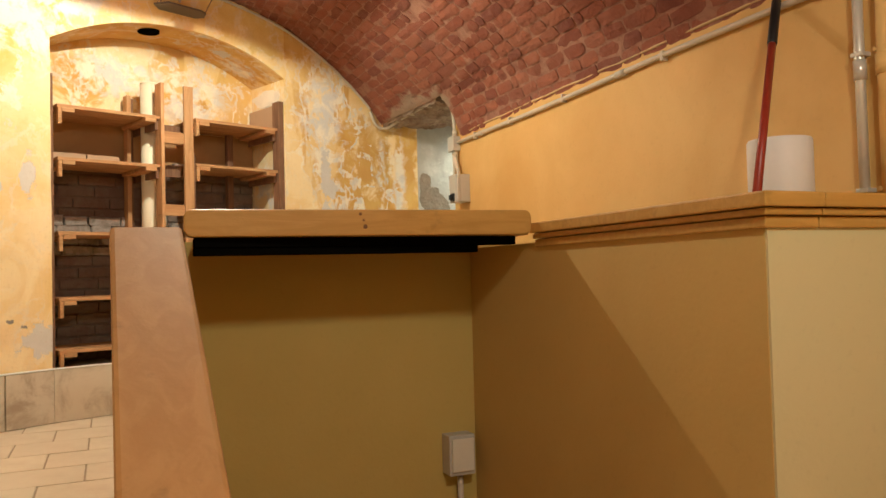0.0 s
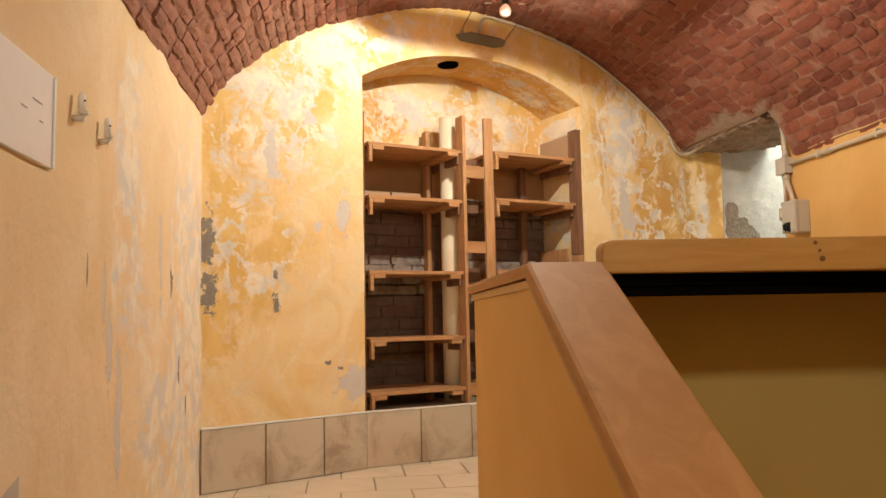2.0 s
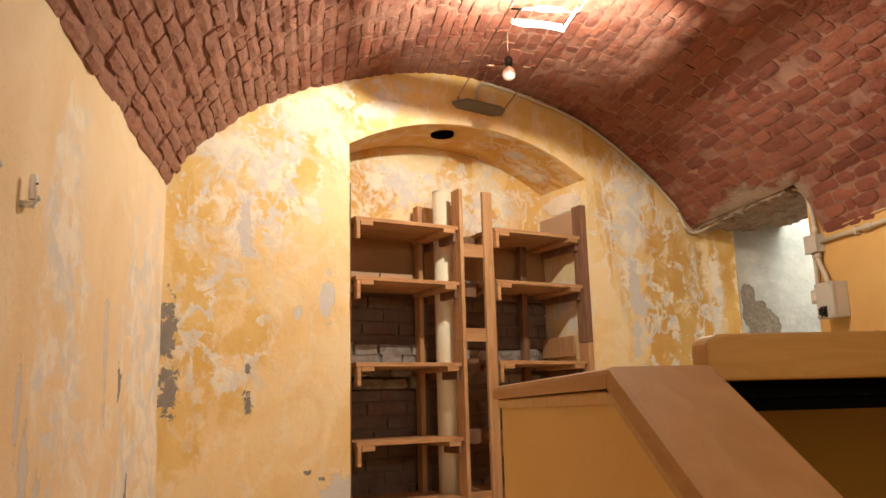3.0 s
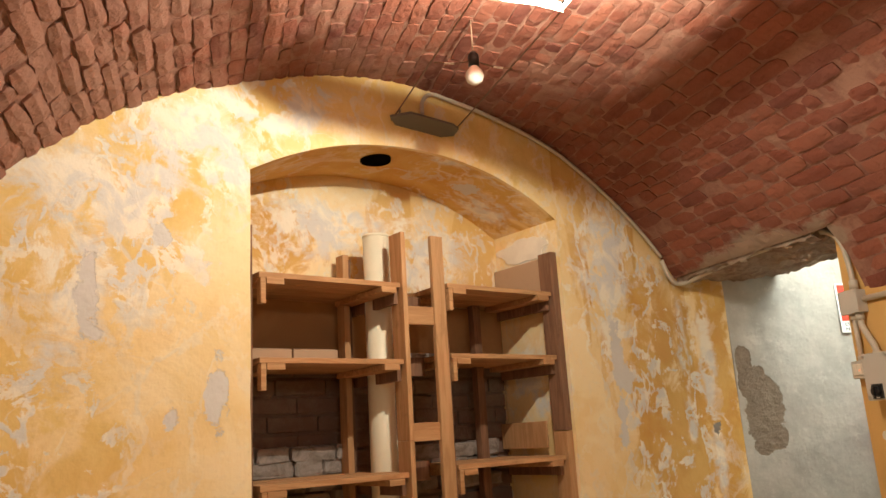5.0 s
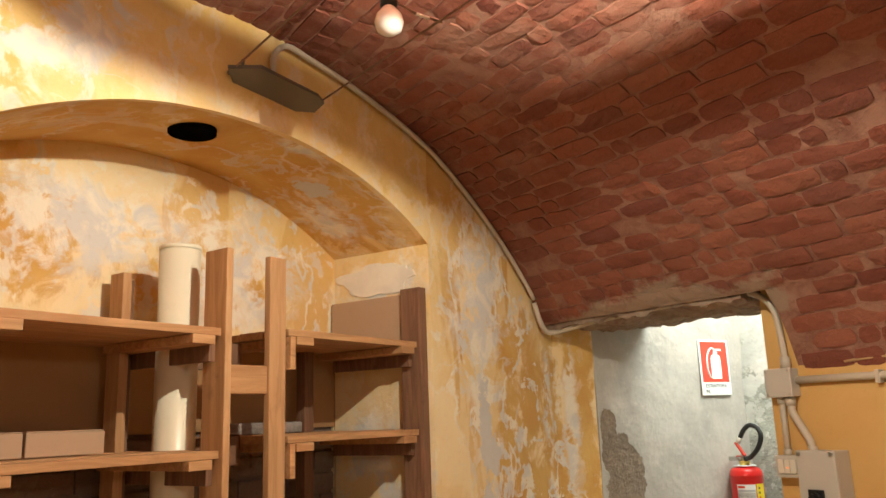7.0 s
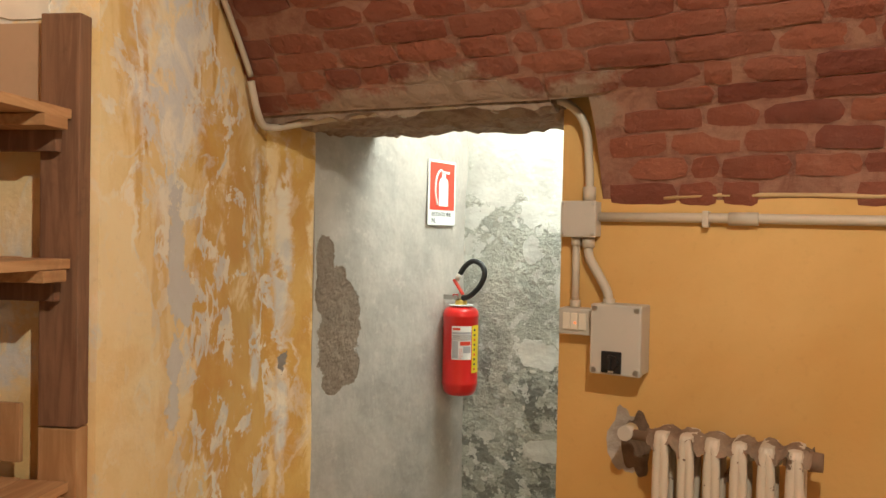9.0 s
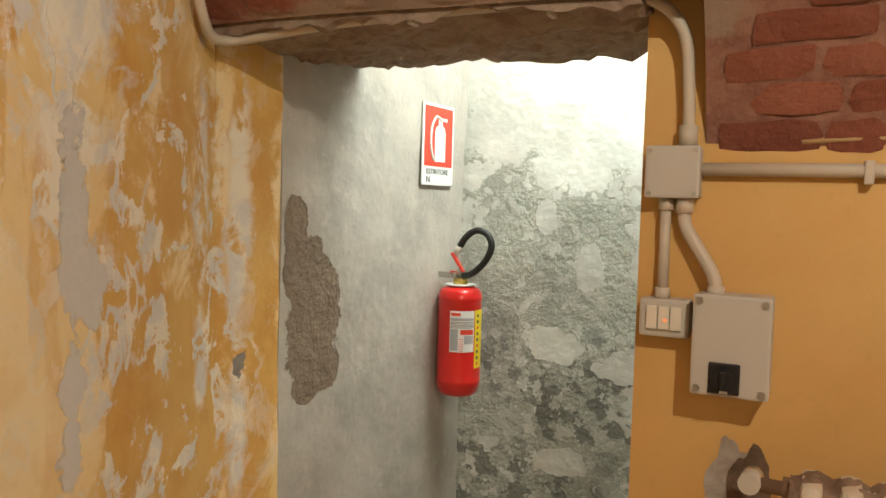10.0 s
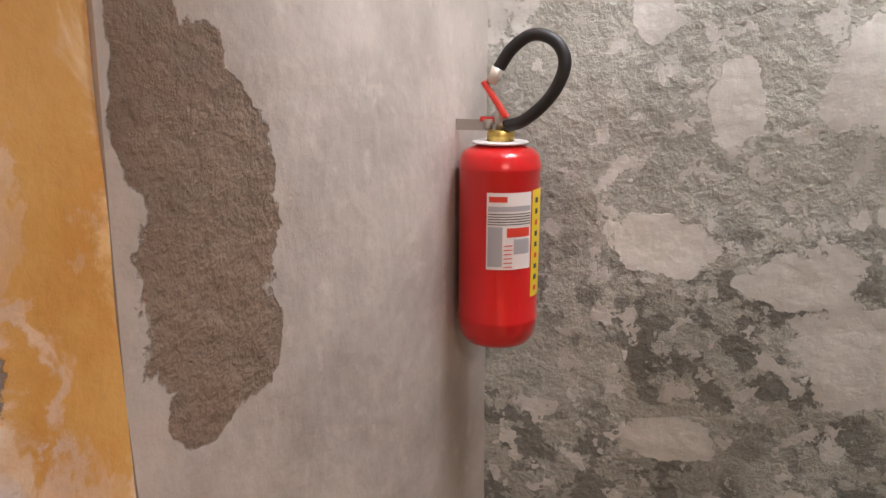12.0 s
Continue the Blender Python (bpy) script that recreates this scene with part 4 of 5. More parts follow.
points = [along_end(u, vault_height((END @ Vector((u, 0, 0))).x) - 0.028) for u in (2.31, 2.22, 2.07, 1.91, 1.75, 1.58, 1.40, 1.23, 1.07, 0.92, 0.83)] + [along_end(0.78, 2.62), along_end(0.775, 2.56)]
part("cable", tube(curve(points, 5), 0.009, 8), CONDUIT, arch_pipe)
collar((2.779, 4.795, 1.702), (2.779, 4.795, 1.74), arch_pipe, 0.0175)
for y, x in ((5.62, 2.655), (5.34, 2.672), (5.05, 2.692)):
    part("clip", box((x, y - 0.006, 1.945), (x + 0.035, y + 0.006, 2.005), 0.003), CONDUIT, arch_pipe)

# ---- radiator ----
radiator = thing("radiator", "cream cast-iron column radiator with flaking enamel and rust", "radiator", SPLAY)


TOP, FIRST, PITCH = 1.145, 4.552, 0.0595


def section_shape(y):
    """One cast section: a front and a rear column, each with two flutes, under a domed head."""
    bm = bmesh.new()
    for x in (2.574, 2.655):
        for dy in (-0.0085, 0.0085):
            tube([(x, y + dy, 0.235), (x, y + dy, 0.30), (x, y + dy, TOP - 0.085), (x, y + dy * 0.6, TOP - 0.030), (x, y, TOP - 0.012)], [0.008, 0.0115, 0.0115, 0.012, 0.008], 10, bm)
    for z in (TOP - 0.066, 0.215):
        box((2.566, y - 0.018, z), (2.672, y + 0.018, z + 0.058), 0.014, bm)
        box((2.600, y - 0.0297, z + 0.008), (2.645, y + 0.0297, z + 0.048), 0.010, bm)
    box((2.600, y - 0.005, 0.27), (2.640, y + 0.005, TOP - 0.06), 0.002, bm)
    return bm


for i in range(6):
    part("section", section_shape(FIRST - PITCH * i), ENAMEL, radiator)
bm = bmesh.new()
rows = []
for i in range(73):
    y = FIRST + 0.034 - (PITCH * 5 + 0.068) * i / 72
    hump = abs(math.cos(math.pi * (y - FIRST) / PITCH))
    row = []
    for j in range(15):
        t = j / 14
        ragged = 0.5 + 0.9 * noise.noise((y * 38, 3.0, 1.0)) + 0.5 * noise.noise((y * 90, 7.0, 1.0))
        lump = 0.012 * noise.noise((t * 5, y * 32, 2)) + 0.006 * noise.noise((t * 14, y * 80, 5))
        edge = min(1.0, t / 0.25, (1 - t) / 0.25)
        x = 2.553 + 0.132 * t + 0.010 * (1 - edge) * (1 - 2 * t)
        z = TOP - 0.020 + 0.014 * hump * edge + lump - (1 - edge) * 0.040 * max(0.15, ragged)
        row.append(bm.verts.new((x, y, z)))
    rows.append(row)
for p, q in zip(rows, rows[1:]):
    for j in range(14):
        bm.faces.new((p[j], p[j + 1], q[j + 1], q[j])).smooth = True
part("rust_crust", bm, CRUST, radiator, "brown dusty crust along the top")
valve = part("valve", tube([(2.62, FIRST + 0.02, 1.108), (2.62, FIRST + 0.045, 1.108), (2.62, FIRST + 0.046, 1.108), (2.62, 4.645, 1.108)], [0.021, 0.021, 0.013, 0.013], 14), RUST, radiator, "rusty valve stem")
part("valve_cap", tube([(2.650, 4.646, 1.112), (2.598, 4.650, 1.112)], 0.0185, 18), CHROME, valve, "white valve cap")
part("plug", tube([(2.62, 4.232, 1.105), (2.62, 4.200, 1.105)], [0.024, 0.022], 8), RUST, radiator)
for y in (4.52, 4.26):
    part("foot", tube([(2.62, y, 0.22), (2.62, y, 0.0)], [0.018, 0.024], 12), ENAMEL, radiator)
part("wall_bracket", box((2.64, 4.40, 1.02), (RIGHT + 0.002, 4.415, 1.04)), RUST, radiator)


def broken_plaster(name, y, z, ry, rz, proud, material, seed, label):
    """A ragged patch where the paint has come off the wall."""
    bm = bmesh.new()
    ring = []
    for k in range(36):
        a = 2 * math.pi * k / 36
        c, d = math.cos(a), math.sin(a)
        r = 1 + 0.35 * noise.noise((c * 1.6, d * 1.6, seed)) + 0.14 * noise.noise((c * 6, d * 6, seed))
        ring.append(bm.verts.new((RIGHT - proud, y + ry * c * r, z + rz * d * r)))
    made = bmesh.ops.extrude_face_region(bm, geom=[bm.faces.new(ring)])["geom"]
    for g in made:
        if isinstance(g, bmesh.types.BMVert):
            g.co.x = RIGHT + 0.004
    bmesh.ops.recalc_face_normals(bm, faces=bm.faces)
    return structure(name, bm, material, SPLAY, label)


broken_plaster("trim_bare_plaster", 4.690, 1.055, 0.042, 0.095, 0.002, mortar("bare_grey_plaster", (0.50, 0.46, 0.41), (0.33, 0.27, 0.22)), 4, "bare broken plaster round the radiator valve")
broken_plaster("trim_broken_hole", 4.655, 1.045, 0.036, 0.088, 0.004, mortar("raw_hole_mortar", (0.20, 0.13, 0.085), (0.09, 0.055, 0.035)), 9, "dark raw hole in the plaster by the valve")

# ---- passage: sign, extinguisher, lamp ----
sign = thing("extinguisher_sign", "red and white fire extinguisher sign on the grey wall", "sign", PASSAGE @ Matrix.Translation((3.622, -0.007, 1.642)) @ Matrix.Diagonal((1.18, 1, 0.97, 1)))
part("plate", box((0, -0.003, 0), (0.186, 0.002, 0.290), 0.001), SIGN_WHITE, sign)
part("red_field", box((0.010, -0.0042, 0.068), (0.176, -0.0032, 0.280)), SIGN_RED, sign)
picto = part("pictogram", lathe([(0.03, 0), (0.032, 0.004), (0.032, 0.105), (0.026, 0.122), (0.012, 0.130), (0.012, 0.145)], (0, 0, 0), 24), SIGN_WHITE, sign, "white extinguisher drawing")
picto.matrix_local = Matrix.Translation((0.100, -0.0048, 0.085)) @ Matrix.Diagonal((1, 0.02, 1, 1))
part("pictogram_hose", tube([(p.x, -0.0050, p.z) for p in curve([(0.105, 0, 0.235), (0.075, 0, 0.245), (0.048, 0, 0.205), (0.044, 0, 0.14), (0.058, 0, 0.09)], 6)], 0.0045, 6), SIGN_WHITE, sign)
part("pictogram_lever", box((0.088, -0.0055, 0.232), (0.140, -0.0044, 0.243), 0, None), SIGN_WHITE, sign)


def words(name, text, size, m, material, parent):
    data = bpy.data.curves.new(name, "FONT")
    data.body, data.size, data.extrude = text, size, 0.0003
    tmp = new(name + "_text", data)
    me = bpy.data.meshes.new_from_object(tmp.evaluated_get(bpy.context.evaluated_depsgraph_get()))
    bpy.data.objects.remove(tmp)
    me.materials.append(material)
    ob = new(name, me)
    ob.parent, ob.matrix_local = parent, m
    return ob


UPRIGHT = Matrix.Rotation(radians(90), 4, "X")
words("lettering", "ESTINTORE", 0.026, Matrix.Translation((0.022, -0.0040, 0.040)) @ UPRIGHT, INK, sign)
words("lettering", "N.", 0.030, Matrix.Translation((0.022, -0.0040, 0.010)) @ UPRIGHT, INK, sign)

EXT = Vector((3.770, 5.682, 0))
ext = thing("fire_extinguisher", "red fire extinguisher with black hose hung on the wall", "fire extinguisher", Matrix.Translation(EXT + Vector((0, 0, 0.046))) @ Matrix.Diagonal((1, 1, 0.96, 1)))
part("cylinder", lathe([(0.02, 0.905), (0.045, 0.902), (0.050, 0.893), (0.062, 0.897), (0.072, 0.912), (0.0765, 0.935), (0.0785, 0.945), (0.0785, 0.952), (0.0770, 0.956), (0.0770, 1.245), (0.0788, 1.250), (0.0788, 1.256), (0.0770, 1.262), (0.074, 1.276), (0.064, 1.288), (0.045, 1.295), (0.022, 1.298)], (0, 0, 0), 48), RED, ext, "glossy red steel cylinder")
part("collar_plate", lathe([(0.01, 1.2985), (0.052, 1.2985), (0.054, 1.301), (0.052, 1.303), (0.01, 1.303)]), PAPER, ext)
part("neck", lathe([(0.01, 1.303), (0.026, 1.303), (0.026, 1.318), (0.022, 1.325), (0.01, 1.325)], (0, 0, 0), 24), BRASS, ext, "brass neck ring")
part("valve", lathe([(0.008, 1.325), (0.015, 1.325), (0.015, 1.355), (0.010, 1.362), (0.004, 1.362)], (0, 0, 0), 20), STEEL, ext)
part("lower_lever", box((-0.012, -0.010, 1.340), (0.008, 0.038, 1.350), 0.003), LEVER_RED, ext, "dark red carrying handle")
part("lever", box((-0.010, -0.004, -0.004), (0.010, 0.078, 0.005), 0.003, None, Matrix.Translation((-0.012, -0.012, 1.352)) @ Matrix.Rotation(radians(56), 4, "X")), LEVER_RED, ext, "bright red squeeze lever")
loop = [(-0.010, -0.012, 1.332), (-0.014, -0.050, 1.346), (-0.020, -0.098, 1.392), (-0.022, -0.121, 1.448), (-0.020, -0.104, 1.489), (-0.016, -0.062, 1.503), (-0.012, -0.022, 1.478), (-0.010, 0.006, 1.436)]
part("hose", tube(curve(loop, 8), 0.0120, 14), RUBBER, ext, "black rubber hose curled into a loop")
part("nozzle", tube([(-0.010, 0.003, 1.442), (-0.011, 0.017, 1.414)], [0.0130, 0.010], 14), CHROME, ext)
part("gauge", tube([(0.0, 0.012, 1.338), (0.0, 0.030, 1.338)], 0.014, 18), STEEL, ext)


def wrap(z0, z1, a0, a1, r, n=14):
    """A label bent round the cylinder, between two bearings in degrees."""
    bm = bmesh.new()
    rows = []
    for i in range(n + 1):
        a = radians(a0 + (a1 - a0) * i / n)
        rows.append([bm.verts.new((r * math.cos(a), r * math.sin(a), z)) for z in (z0, z1)])
    for p, q in zip(rows, rows[1:]):
        f = bm.faces.new((p[0], q[0], q[1], p[1]))
        f.smooth = True
    return bm


label = part("label", wrap(1.062, 1.212, 178, 244, 0.0778), PAPER, ext, "white printed label")
part("print_bar", wrap(1.176, 1.186, 180, 242, 0.0781), PAPER_GREY, label)
part("print_bar", wrap(1.194, 1.205, 181, 206, 0.0781), SIGN_RED, label)
part("print_bar", wrap(1.068, 1.146, 180, 200, 0.0781), PAPER_GREY, label)
part("print_bar", wrap(1.126, 1.144, 206, 241, 0.0781), SIGN_RED, label)
part("print_bar", wrap(1.092, 1.122, 216, 241, 0.0781), PAPER_GREY, label)
for i in range(5):
    part("print_bar", wrap(1.150 + 0.005 * i, 1.1518 + 0.005 * i, 180, 242, 0.0783), INK, label)
side_label = part("side_label", wrap(1.000, 1.214, 247, 286, 0.0778), YELLOW_LABEL, ext, "yellow instruction label")
for i in range(6):
    part("print_bar", wrap(1.066 + 0.0085 * i, 1.068 + 0.0085 * i, 202, 214, 0.0783), SIGN_RED, label)
for i in range(9):
    part("print_bar", wrap(1.012 + 0.022 * i, 1.022 + 0.022 * i, 254, 262, 0.0781), INK if i % 3 else SIGN_RED, side_label)
bracket = thing("wall_bracket", "zinc steel bracket that holds the fire extinguisher", "bracket", Matrix.Translation(EXT + Vector((0, -0.008, 0.046))) @ Matrix.Diagonal((1, 1, 0.96, 1)))
part("back_plate", box((-0.024, 0.100, 1.255), (0.020, 0.108, 1.350), 0.002), STEEL, bracket)
part("arm", prism([(-0.002, 1.322), (-0.002, 1.344), (0.002, 1.344), (0.002, 1.322)], 0.014, 0.101), STEEL, bracket)
part("hook", box((-0.030, 0.010, 1.326), (0.030, 0.016, 1.336), 0.002), STEEL, bracket)
tube_lamp = thing("tube_lamp", "white fluorescent tube lamp on the passage ceiling", "ceiling lamp", Matrix())
part("body", box((3.52, 4.65, 2.62), (3.60, 5.65, 2.75), 0.006), SIGN_WHITE, tube_lamp)
part("tube", tube([(3.56, 4.68, 2.59), (3.56, 5.62, 2.59)], 0.018, 14), TUBE, tube_lamp)

# ---- lamps under the vault ----
bulb = thing("hanging_bulb", "unlit white bulb in a black holder under the vault", "bulb", Matrix.Translation((1.106, 4.643, 0)))
part("glass", lathe([(0.010, 2.505), (0.016, 2.498), (0.030, 2.480), (0.034, 2.462), (0.028, 2.442), (0.012, 2.432), (0.002, 2.431)], (0, 0, 0), 28), GLASS_BULB, bulb)
part("holder", lathe([(0.012, 2.50), (0.020, 2.503), (0.020, 2.545), (0.012, 2.556), (0.006, 2.558)], (0, 0, 0), 20), BLACK, bulb, "black bulb holder")
part("cord", tube([(0, 0, 2.556), (0, 0, 2.69)], 0.003, 8), RUST, bulb)
for k in (-1, 1):
    part("arm", tube([(k * 0.018, 0, 2.520), (k * 0.075, 0, 2.507), (k * 0.150, 0, 2.505)], 0.003, 8), RUST, bulb)
    part("clamp", tube([(k * 0.075, 0, 2.507), (k * 0.112, 0, 2.5052)], 0.004, 8), HOOK_WHITE, bulb, "white clamp on the arm")
lit = thing("halogen_lamp", "lit halogen lamp slung between two cables under the vault", "hanging lamp", Matrix.Translation((1.12, 4.055, 2.487)))
part("tube", tube([(-0.058, -0.045, -0.010), (-0.045, -0.045, -0.010), (0.045, -0.045, -0.010), (0.058, -0.045, -0.010)], [0.006, 0.011, 0.011, 0.006], 18), HOT, lit, "glowing halogen tube")
part("reflector", prism([(-0.118, 0.004), (-0.078, -0.009), (0.025, -0.010), (0.118, -0.024), (0.118, 0.009), (0.030, 0.019), (-0.118, 0.023)], 0.118, 0.122), CHROME, lit, "bent metal reflector")
# side plate not known on the lamp, added to shade the right vault
part("shade_plate", box((0.118, -0.06, -0.016), (0.121, 0.117, 0.002)), CHROME, lit)
for x in (-0.114, 0.114):
    part("side_arm", tube([(x, -0.002, 0.005), (x, 0.121, 0.005)], 0.003, 6), MATT_BLACK, lit)
for k in (-1, 1):
    part("arm", tube([(k * 0.060, -0.002, 0.010), (k * 0.150, 0, 0.006)], 0.006, 8), TRAY_METAL, lit, "grey arm clamped on the cable")
for x0, x1, y0 in ((0.925, 1.165, 5.20), (1.222, 1.475, 5.31)):
    cable = thing("lamp_cable", "thin dark cable strung along the vault from the wall", "cable", Matrix(), "lamp cables")
    part("strand", tube([(x0, y0, 2.512), ((x0 * 3 + x1) / 4, 3.35, 2.484), (x1, -2.21, 2.50)], 0.0028, 6), RUST, cable)
    part("anchor", tube([(x0, y0 + 0.03, 2.512), (x0, y0 - 0.04, 2.512)], 0.006, 8), TRAY_METAL, cable)
tray = thing("unlit_tray_lamp", "grey metal tray lamp hung on wires before the arch", "hanging lamp", END @ Matrix.Translation((0.765, -0.05, 2.503)) @ Matrix.Rotation(radians(2), 4, "Y") @ Matrix.Rotation(radians(-13), 4, "X"))
bm = bmesh.new()
shape = [(-0.17, -0.01), (-0.12, -0.05), (0.12, -0.05), (0.17, -0.02), (0.16, 0.03), (0.12, 0.045), (-0.10, 0.045)]
bm = prism(shape, -0.006, 0.006)
bmesh.ops.transform(bm, matrix=Matrix.Rotation(radians(90), 4, "X"), verts=bm.verts)
part("tray", bm, TRAY_METAL, tray, "grey metal tray")
for x in (-0.13, 0.13):
    part("clamp", tube([(x, 0.0, 0.004), (x, -0.01, 0.030)], 0.005, 8), TRAY_METAL, tray)

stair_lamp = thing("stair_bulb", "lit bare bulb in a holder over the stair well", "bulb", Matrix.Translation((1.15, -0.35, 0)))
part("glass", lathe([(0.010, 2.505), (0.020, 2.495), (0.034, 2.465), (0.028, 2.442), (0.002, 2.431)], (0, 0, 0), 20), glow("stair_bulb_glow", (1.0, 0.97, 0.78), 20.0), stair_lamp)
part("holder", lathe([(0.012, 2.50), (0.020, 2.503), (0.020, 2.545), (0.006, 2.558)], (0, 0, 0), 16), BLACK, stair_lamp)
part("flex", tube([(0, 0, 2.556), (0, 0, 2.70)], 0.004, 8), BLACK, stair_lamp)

# ---- left wall ----
notice = thing("notice_board", "pale framed notice sheet hung on the yellow wall", "notice", Matrix())
part("panel", box((LEFT - 0.002, 2.10, 1.168), (LEFT + 0.012, 2.49, 1.386), 0.003), PRINT, notice)
part("frame", box((LEFT + 0.0125, 2.478, 1.170), (LEFT + 0.016, 2.488, 1.384)), SIGN_WHITE, notice)
for k, (y, z, w, h) in enumerate(((2.36, 1.30, 0.05, 0.05), (2.30, 1.27, 0.03, 0.08), (2.40, 1.26, 0.02, 0.03))):
    part("drawing", box((LEFT + 0.0122, y, z), (LEFT + 0.0132, y + w, z + 0.003)), PAPER_GREY, notice)
for y, z in ((2.645, 1.365), (2.865, 1.355)):
    h = thing("wall_hook", "white candle-shaped wall hook with a chrome base", "hook", Matrix.Translation((LEFT, y, z)), "hooks on the left wall")
    part("stem", lathe([(0.0085, -0.024), (0.009, 0.020), (0.007, 0.030), (0.001, 0.033)], (0.022, 0, 0), 16), HOOK_WHITE, h)
    part("base", tube([(-0.004, 0, -0.034), (0.020, 0, -0.036), (0.032, 0, -0.026)], [0.009, 0.008, 0.004], 14), CHROME, h)
    part("knob", lathe([(0.002, -0.008), (0.007, -0.005), (0.008, 0), (0.007, 0.005), (0.002, 0.008)], (0.020, 0.036, -0.012), 14), CHROME, h)
    part("strut", tube(curve([(0.020, 0.002, -0.032), (0.020, 0.018, -0.036), (0.020, 0.034, -0.018)], 4), 0.004, 8), CHROME, h)
    part("screw", tube([(0.028, -0.003, 0.010), (0.033, -0.004, 0.010)], 0.0025, 8), INK, h)
patch = thing("wall_plate", "grey blank cover plate low on the yellow wall", "cover plate", Matrix())
part("plate", box((LEFT - 0.003, 2.14, 0.26), (LEFT + 0.006, 2.36, 0.566), 0.002), BOXGREY, patch)

# ---- shelves in the niche, in the end wall's own frame ----


def shelf_unit(u0, u1, heights, label):
    unit = thing("shelf_unit", label, "shelves", END, "shelf units in the niche")
    for z in heights:
        for k in range(4):
            v = 0.03 + 0.104 * k
            part("board", box((u0, v, z - 0.020), (u1, v + 0.101, z + 0.002 * (k % 2)), 0.002), SHELF_WOOD, unit)
        for u in (u0 + 0.025, u1 - 0.095):
            part("cleat", box((u, 0.022, z - 0.044), (u + 0.07, 0.40, z - 0.021), 0.002), SHELF_WOOD, unit)
        part("block", box((u0 + 0.004, 0.026, z - 0.115), (u0 + 0.024, 0.060, z - 0.021), 0.002), SHELF_WOOD, unit)
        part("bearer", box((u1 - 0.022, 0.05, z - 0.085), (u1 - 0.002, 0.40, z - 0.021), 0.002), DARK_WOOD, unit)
    return unit


HEIGHTS = (1.822, 1.515, 1.083, 0.700, 0.400)
left_unit = shelf_unit(0.046, 0.655, HEIGHTS, "rough wooden shelf unit of five slatted boards, mostly empty")
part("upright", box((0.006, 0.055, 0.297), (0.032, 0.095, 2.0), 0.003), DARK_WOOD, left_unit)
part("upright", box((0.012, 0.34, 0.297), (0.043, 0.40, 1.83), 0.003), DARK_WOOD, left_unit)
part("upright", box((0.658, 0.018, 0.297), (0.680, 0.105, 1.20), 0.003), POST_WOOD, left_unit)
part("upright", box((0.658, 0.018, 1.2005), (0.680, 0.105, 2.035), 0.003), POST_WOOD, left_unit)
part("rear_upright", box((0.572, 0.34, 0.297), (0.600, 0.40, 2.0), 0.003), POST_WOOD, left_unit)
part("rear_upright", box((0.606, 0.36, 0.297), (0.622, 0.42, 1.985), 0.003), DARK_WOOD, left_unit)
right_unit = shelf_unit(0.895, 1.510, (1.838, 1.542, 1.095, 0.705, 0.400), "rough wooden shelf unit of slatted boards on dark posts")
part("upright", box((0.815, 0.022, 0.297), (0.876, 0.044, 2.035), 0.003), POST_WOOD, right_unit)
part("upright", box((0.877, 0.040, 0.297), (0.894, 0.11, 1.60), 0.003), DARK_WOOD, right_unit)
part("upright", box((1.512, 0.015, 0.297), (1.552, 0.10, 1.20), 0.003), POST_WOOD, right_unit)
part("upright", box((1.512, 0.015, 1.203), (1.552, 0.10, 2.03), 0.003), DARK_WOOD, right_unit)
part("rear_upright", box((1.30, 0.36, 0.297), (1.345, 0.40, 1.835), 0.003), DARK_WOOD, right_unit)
part("side_panel", box((1.528, 0.102, 1.843), (1.540, 0.44, 2.015), 0.002), CARD, right_unit, "plain brown board")
part("side_panel", box((1.500, 0.13, 1.13), (1.511, 0.44, 1.25), 0.002), POST_WOOD, right_unit)
for z0, z1 in ((1.655, 1.730), (1.195, 1.266), (0.345, 0.42)):
    rung = thing("cross_rail", "short pale plank nailed across the two shelf posts", "plank", END, "rails between the shelf posts")
    part("plank", box((0.6805, 0.030, z0), (0.8145, 0.052, z1), 0.003), SHELF_WOOD, rung)
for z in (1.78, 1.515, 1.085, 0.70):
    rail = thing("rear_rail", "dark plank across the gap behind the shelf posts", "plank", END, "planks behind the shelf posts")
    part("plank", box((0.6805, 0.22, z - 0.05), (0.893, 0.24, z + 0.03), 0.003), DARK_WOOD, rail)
soil = thing("drain_pipe", "cream plastic drain pipe standing behind the shelf post", "pipe", END)
part("pipe", tube([(0.680, 0.240, 0.295), (0.680, 0.240, 2.06)], 0.056, 32), PVC, soil)
part("rim", lathe([(0.050, 2.060), (0.0575, 2.060), (0.0575, 2.072), (0.050, 2.072)], (0.680, 0.240, 0), 32), PVC, soil)
for u0, u1 in ((0.075, 0.285), (0.292, 0.490)):
    b = thing("cardboard_box", "low brown cardboard box at the back of a shelf", "box", END, "boxes on the shelf")
    part("body", box((u0, 0.26, 1.518), (u1, 0.40, 1.574), 0.003), CARD, b)
    part("flap", box((u0 + 0.002, 0.262, 1.5745), (u1 - 0.002, 0.398, 1.5775), 0.001), CARD, b)
t = thing("tin_can", "small grey tin can on the plank behind the posts", "can", END)
part("can", lathe([(0.02, 1.116), (0.034, 1.117), (0.034, 1.205), (0.032, 1.207), (0.030, 1.200), (0.002, 1.199)], (0.755, 0.235, 0), 24), STEEL, t)
slab = thing("pale_slab", "pale lime-stained stone slab on the shelf", "stone", END)
part("slab", box((0.90, 0.36, 1.546), (1.29, 0.40, 1.582), 0.006), LEDGE_STONE, slab)

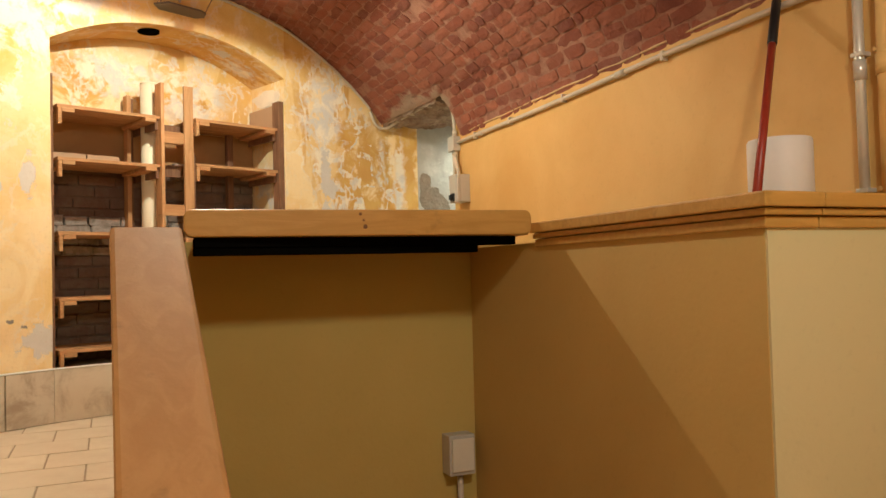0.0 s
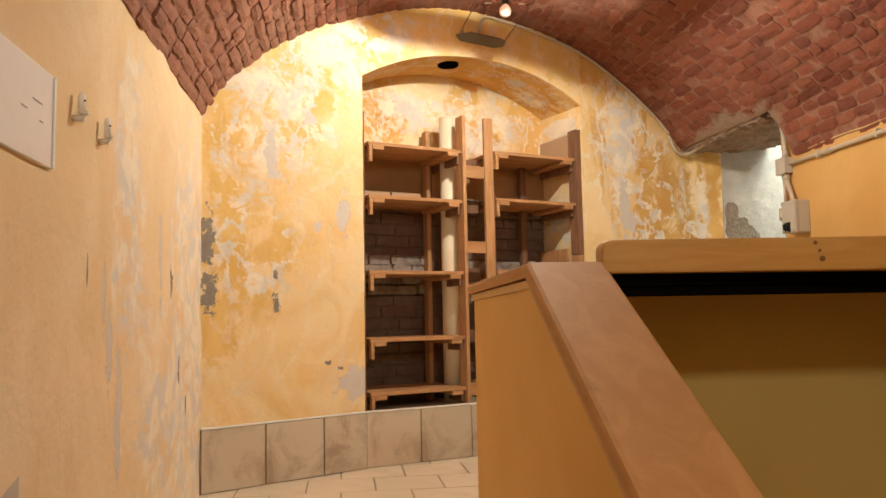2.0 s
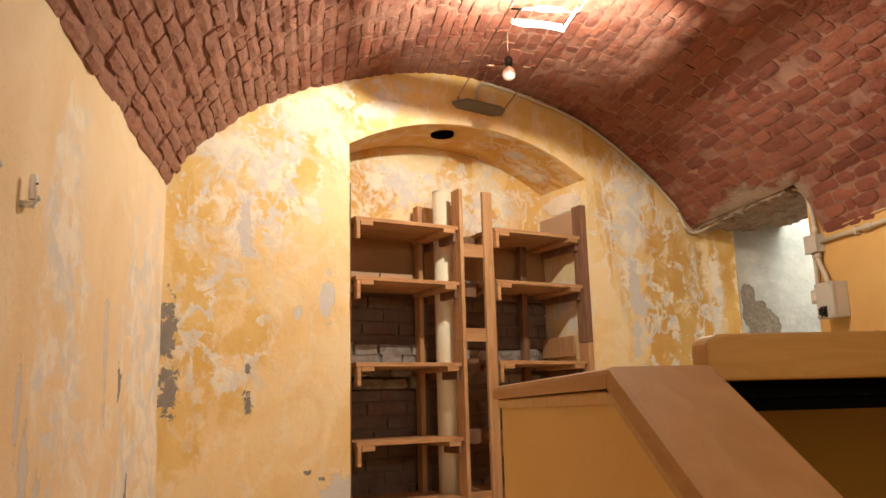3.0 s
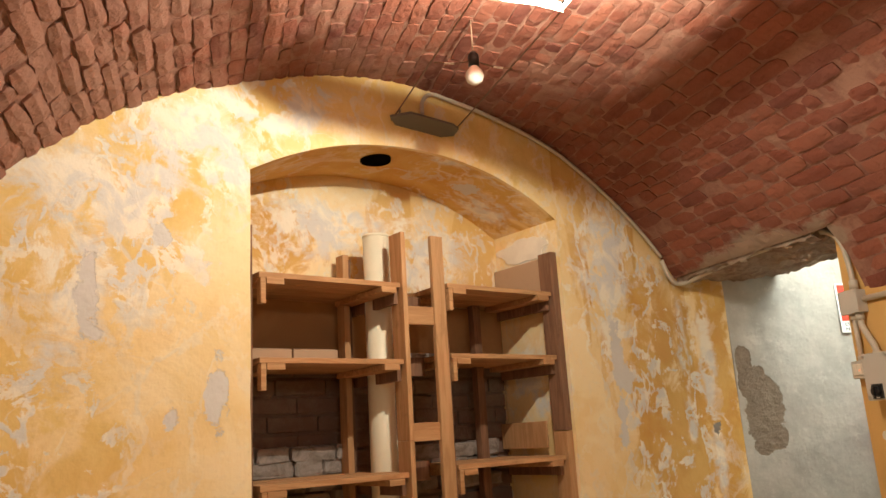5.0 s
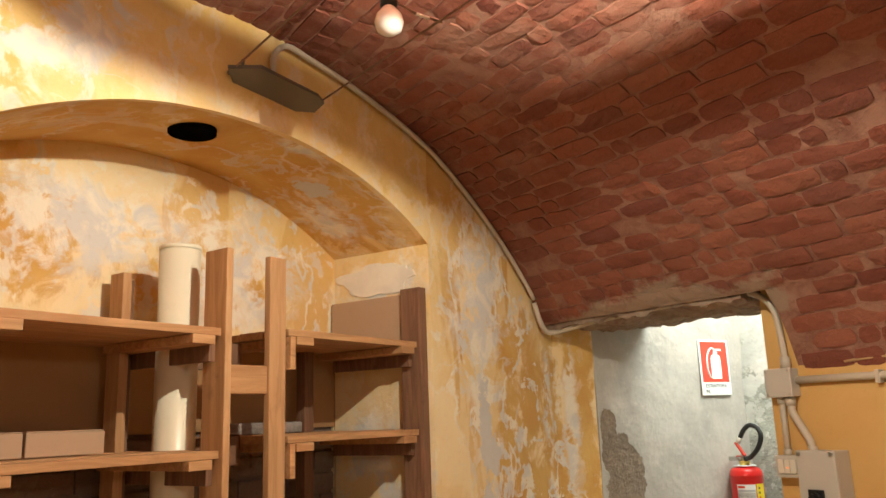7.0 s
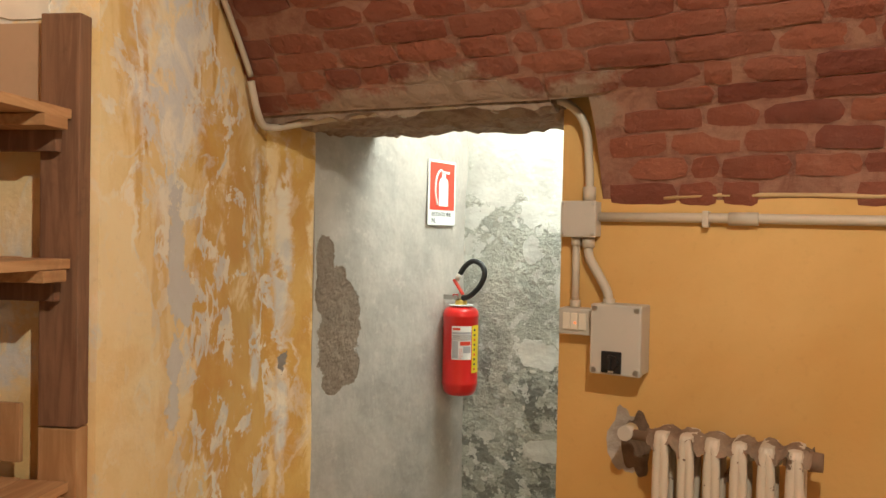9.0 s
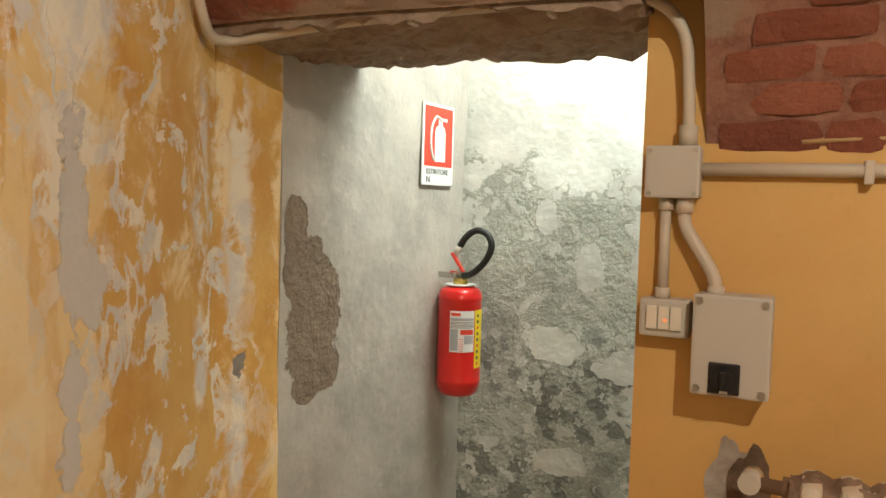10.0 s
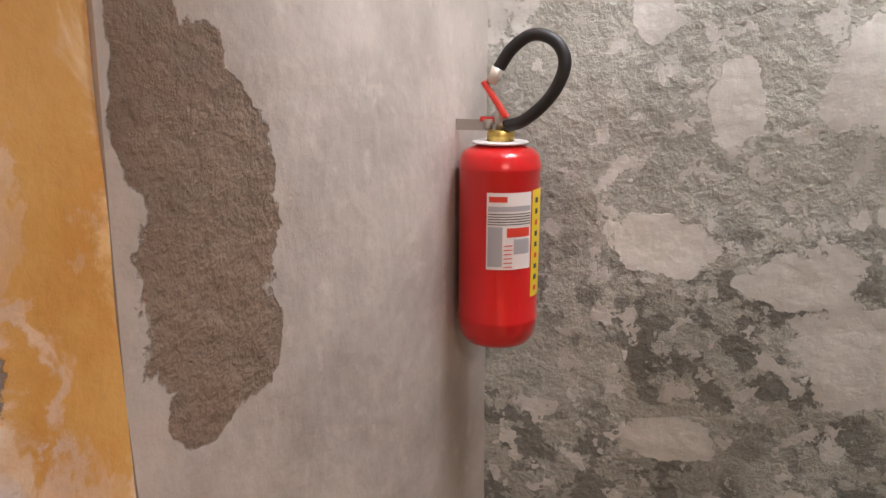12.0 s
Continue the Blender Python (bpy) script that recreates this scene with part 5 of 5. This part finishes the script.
# ---- pieces of the setting, last ----
# masonry step at the back of the niche, stone by stone
rng = random.Random(3)
for u0, u1, z0, z1, v in ((0.02, 0.60, 0.96, 1.170, 0.405), (0.90, 1.45, 0.98, 1.195, 0.405)):
    z = z0
    while z < z1 - 0.02:
        u, h = u0, rng.uniform(0.06, 0.075)
        while u < u1 - 0.03:
            w = min(rng.uniform(0.10, 0.22), u1 - u)
            bm = box((u, v + rng.uniform(-0.015, 0.018), z), (u + w - 0.004, DEEP + 0.03, z + h + rng.uniform(-0.010, 0.004)), 0.012)
            for vert in bm.verts:
                vert.co += Vector([rng.uniform(-0.005, 0.005) for _ in range(3)])
            part("stone", bm, LEDGE_STONE, back_wall)
            u += w
        z += h
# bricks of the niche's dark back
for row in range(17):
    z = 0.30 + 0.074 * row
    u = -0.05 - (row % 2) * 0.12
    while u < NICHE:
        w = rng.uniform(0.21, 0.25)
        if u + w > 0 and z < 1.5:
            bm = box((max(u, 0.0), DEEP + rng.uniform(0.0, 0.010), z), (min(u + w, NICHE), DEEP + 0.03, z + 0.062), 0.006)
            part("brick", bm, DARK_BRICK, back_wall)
        u += w + 0.006

# skirting tiles along the end wall
skirting = structure("baseboard", box((0.0, -0.008, 0.0), (SIDE_LONG, 0.004, 0.298)), GROUT, END_L, "tall beige skirting tiles")
skirting_niche = structure("baseboard_niche", box((0.002, -0.008, 0.0), (LONG, -0.001, 0.298)), GROUT, END, "tall beige skirting tiles")
for k, (m, owner, length) in enumerate(((END_L, skirting, SIDE_LONG), (END, skirting_niche, LONG))):
    u, i = 0.0, 0
    while u < length - 0.02:
        w = min(0.327, length - u)
        part("tile", box((u + 0.002, -0.018, 0.003), (u + w - 0.002, -0.0085, 0.296), 0.0025), SKIRT, owner)
        u += 0.331
    structure("trim_skirting_%d" % (k + 1), box((0, -0.019, 0.2985), (length, -0.001, 0.308), 0.003), SIGN_WHITE, m)

# floor tiles in staggered rows
TW, TD, GAP = 0.322, 0.302, 0.008
me = None
for r in range(9):
    y = 2.845 + (TD + GAP) * r
    for c in range(-1, 11):
        x = -0.29 + (TW + GAP) * c + (0.5 * (TW + GAP) if r % 2 else 0) - 0.165
        x0, x1 = max(x, LEFT + 0.003), min(x + TW, 2.80)
        if x1 - x0 < 0.03 or y > end_wall_y((x0 + x1) / 2) - 0.02 + (0.15 if x1 > 1.6 else 0):
            continue
        whole = x1 - x0 > TW - 0.001
        if whole and me:
            ob = new("tile", me)
        else:
            ob = mesh("tile", box((0, 0, -0.010), (x1 - x0, TD, 0.0), 0.002), TILE)
            me = ob.data if whole else me
        ob.parent = floor
        ob.location = (x0, y, rng.uniform(-0.001, 0.001))
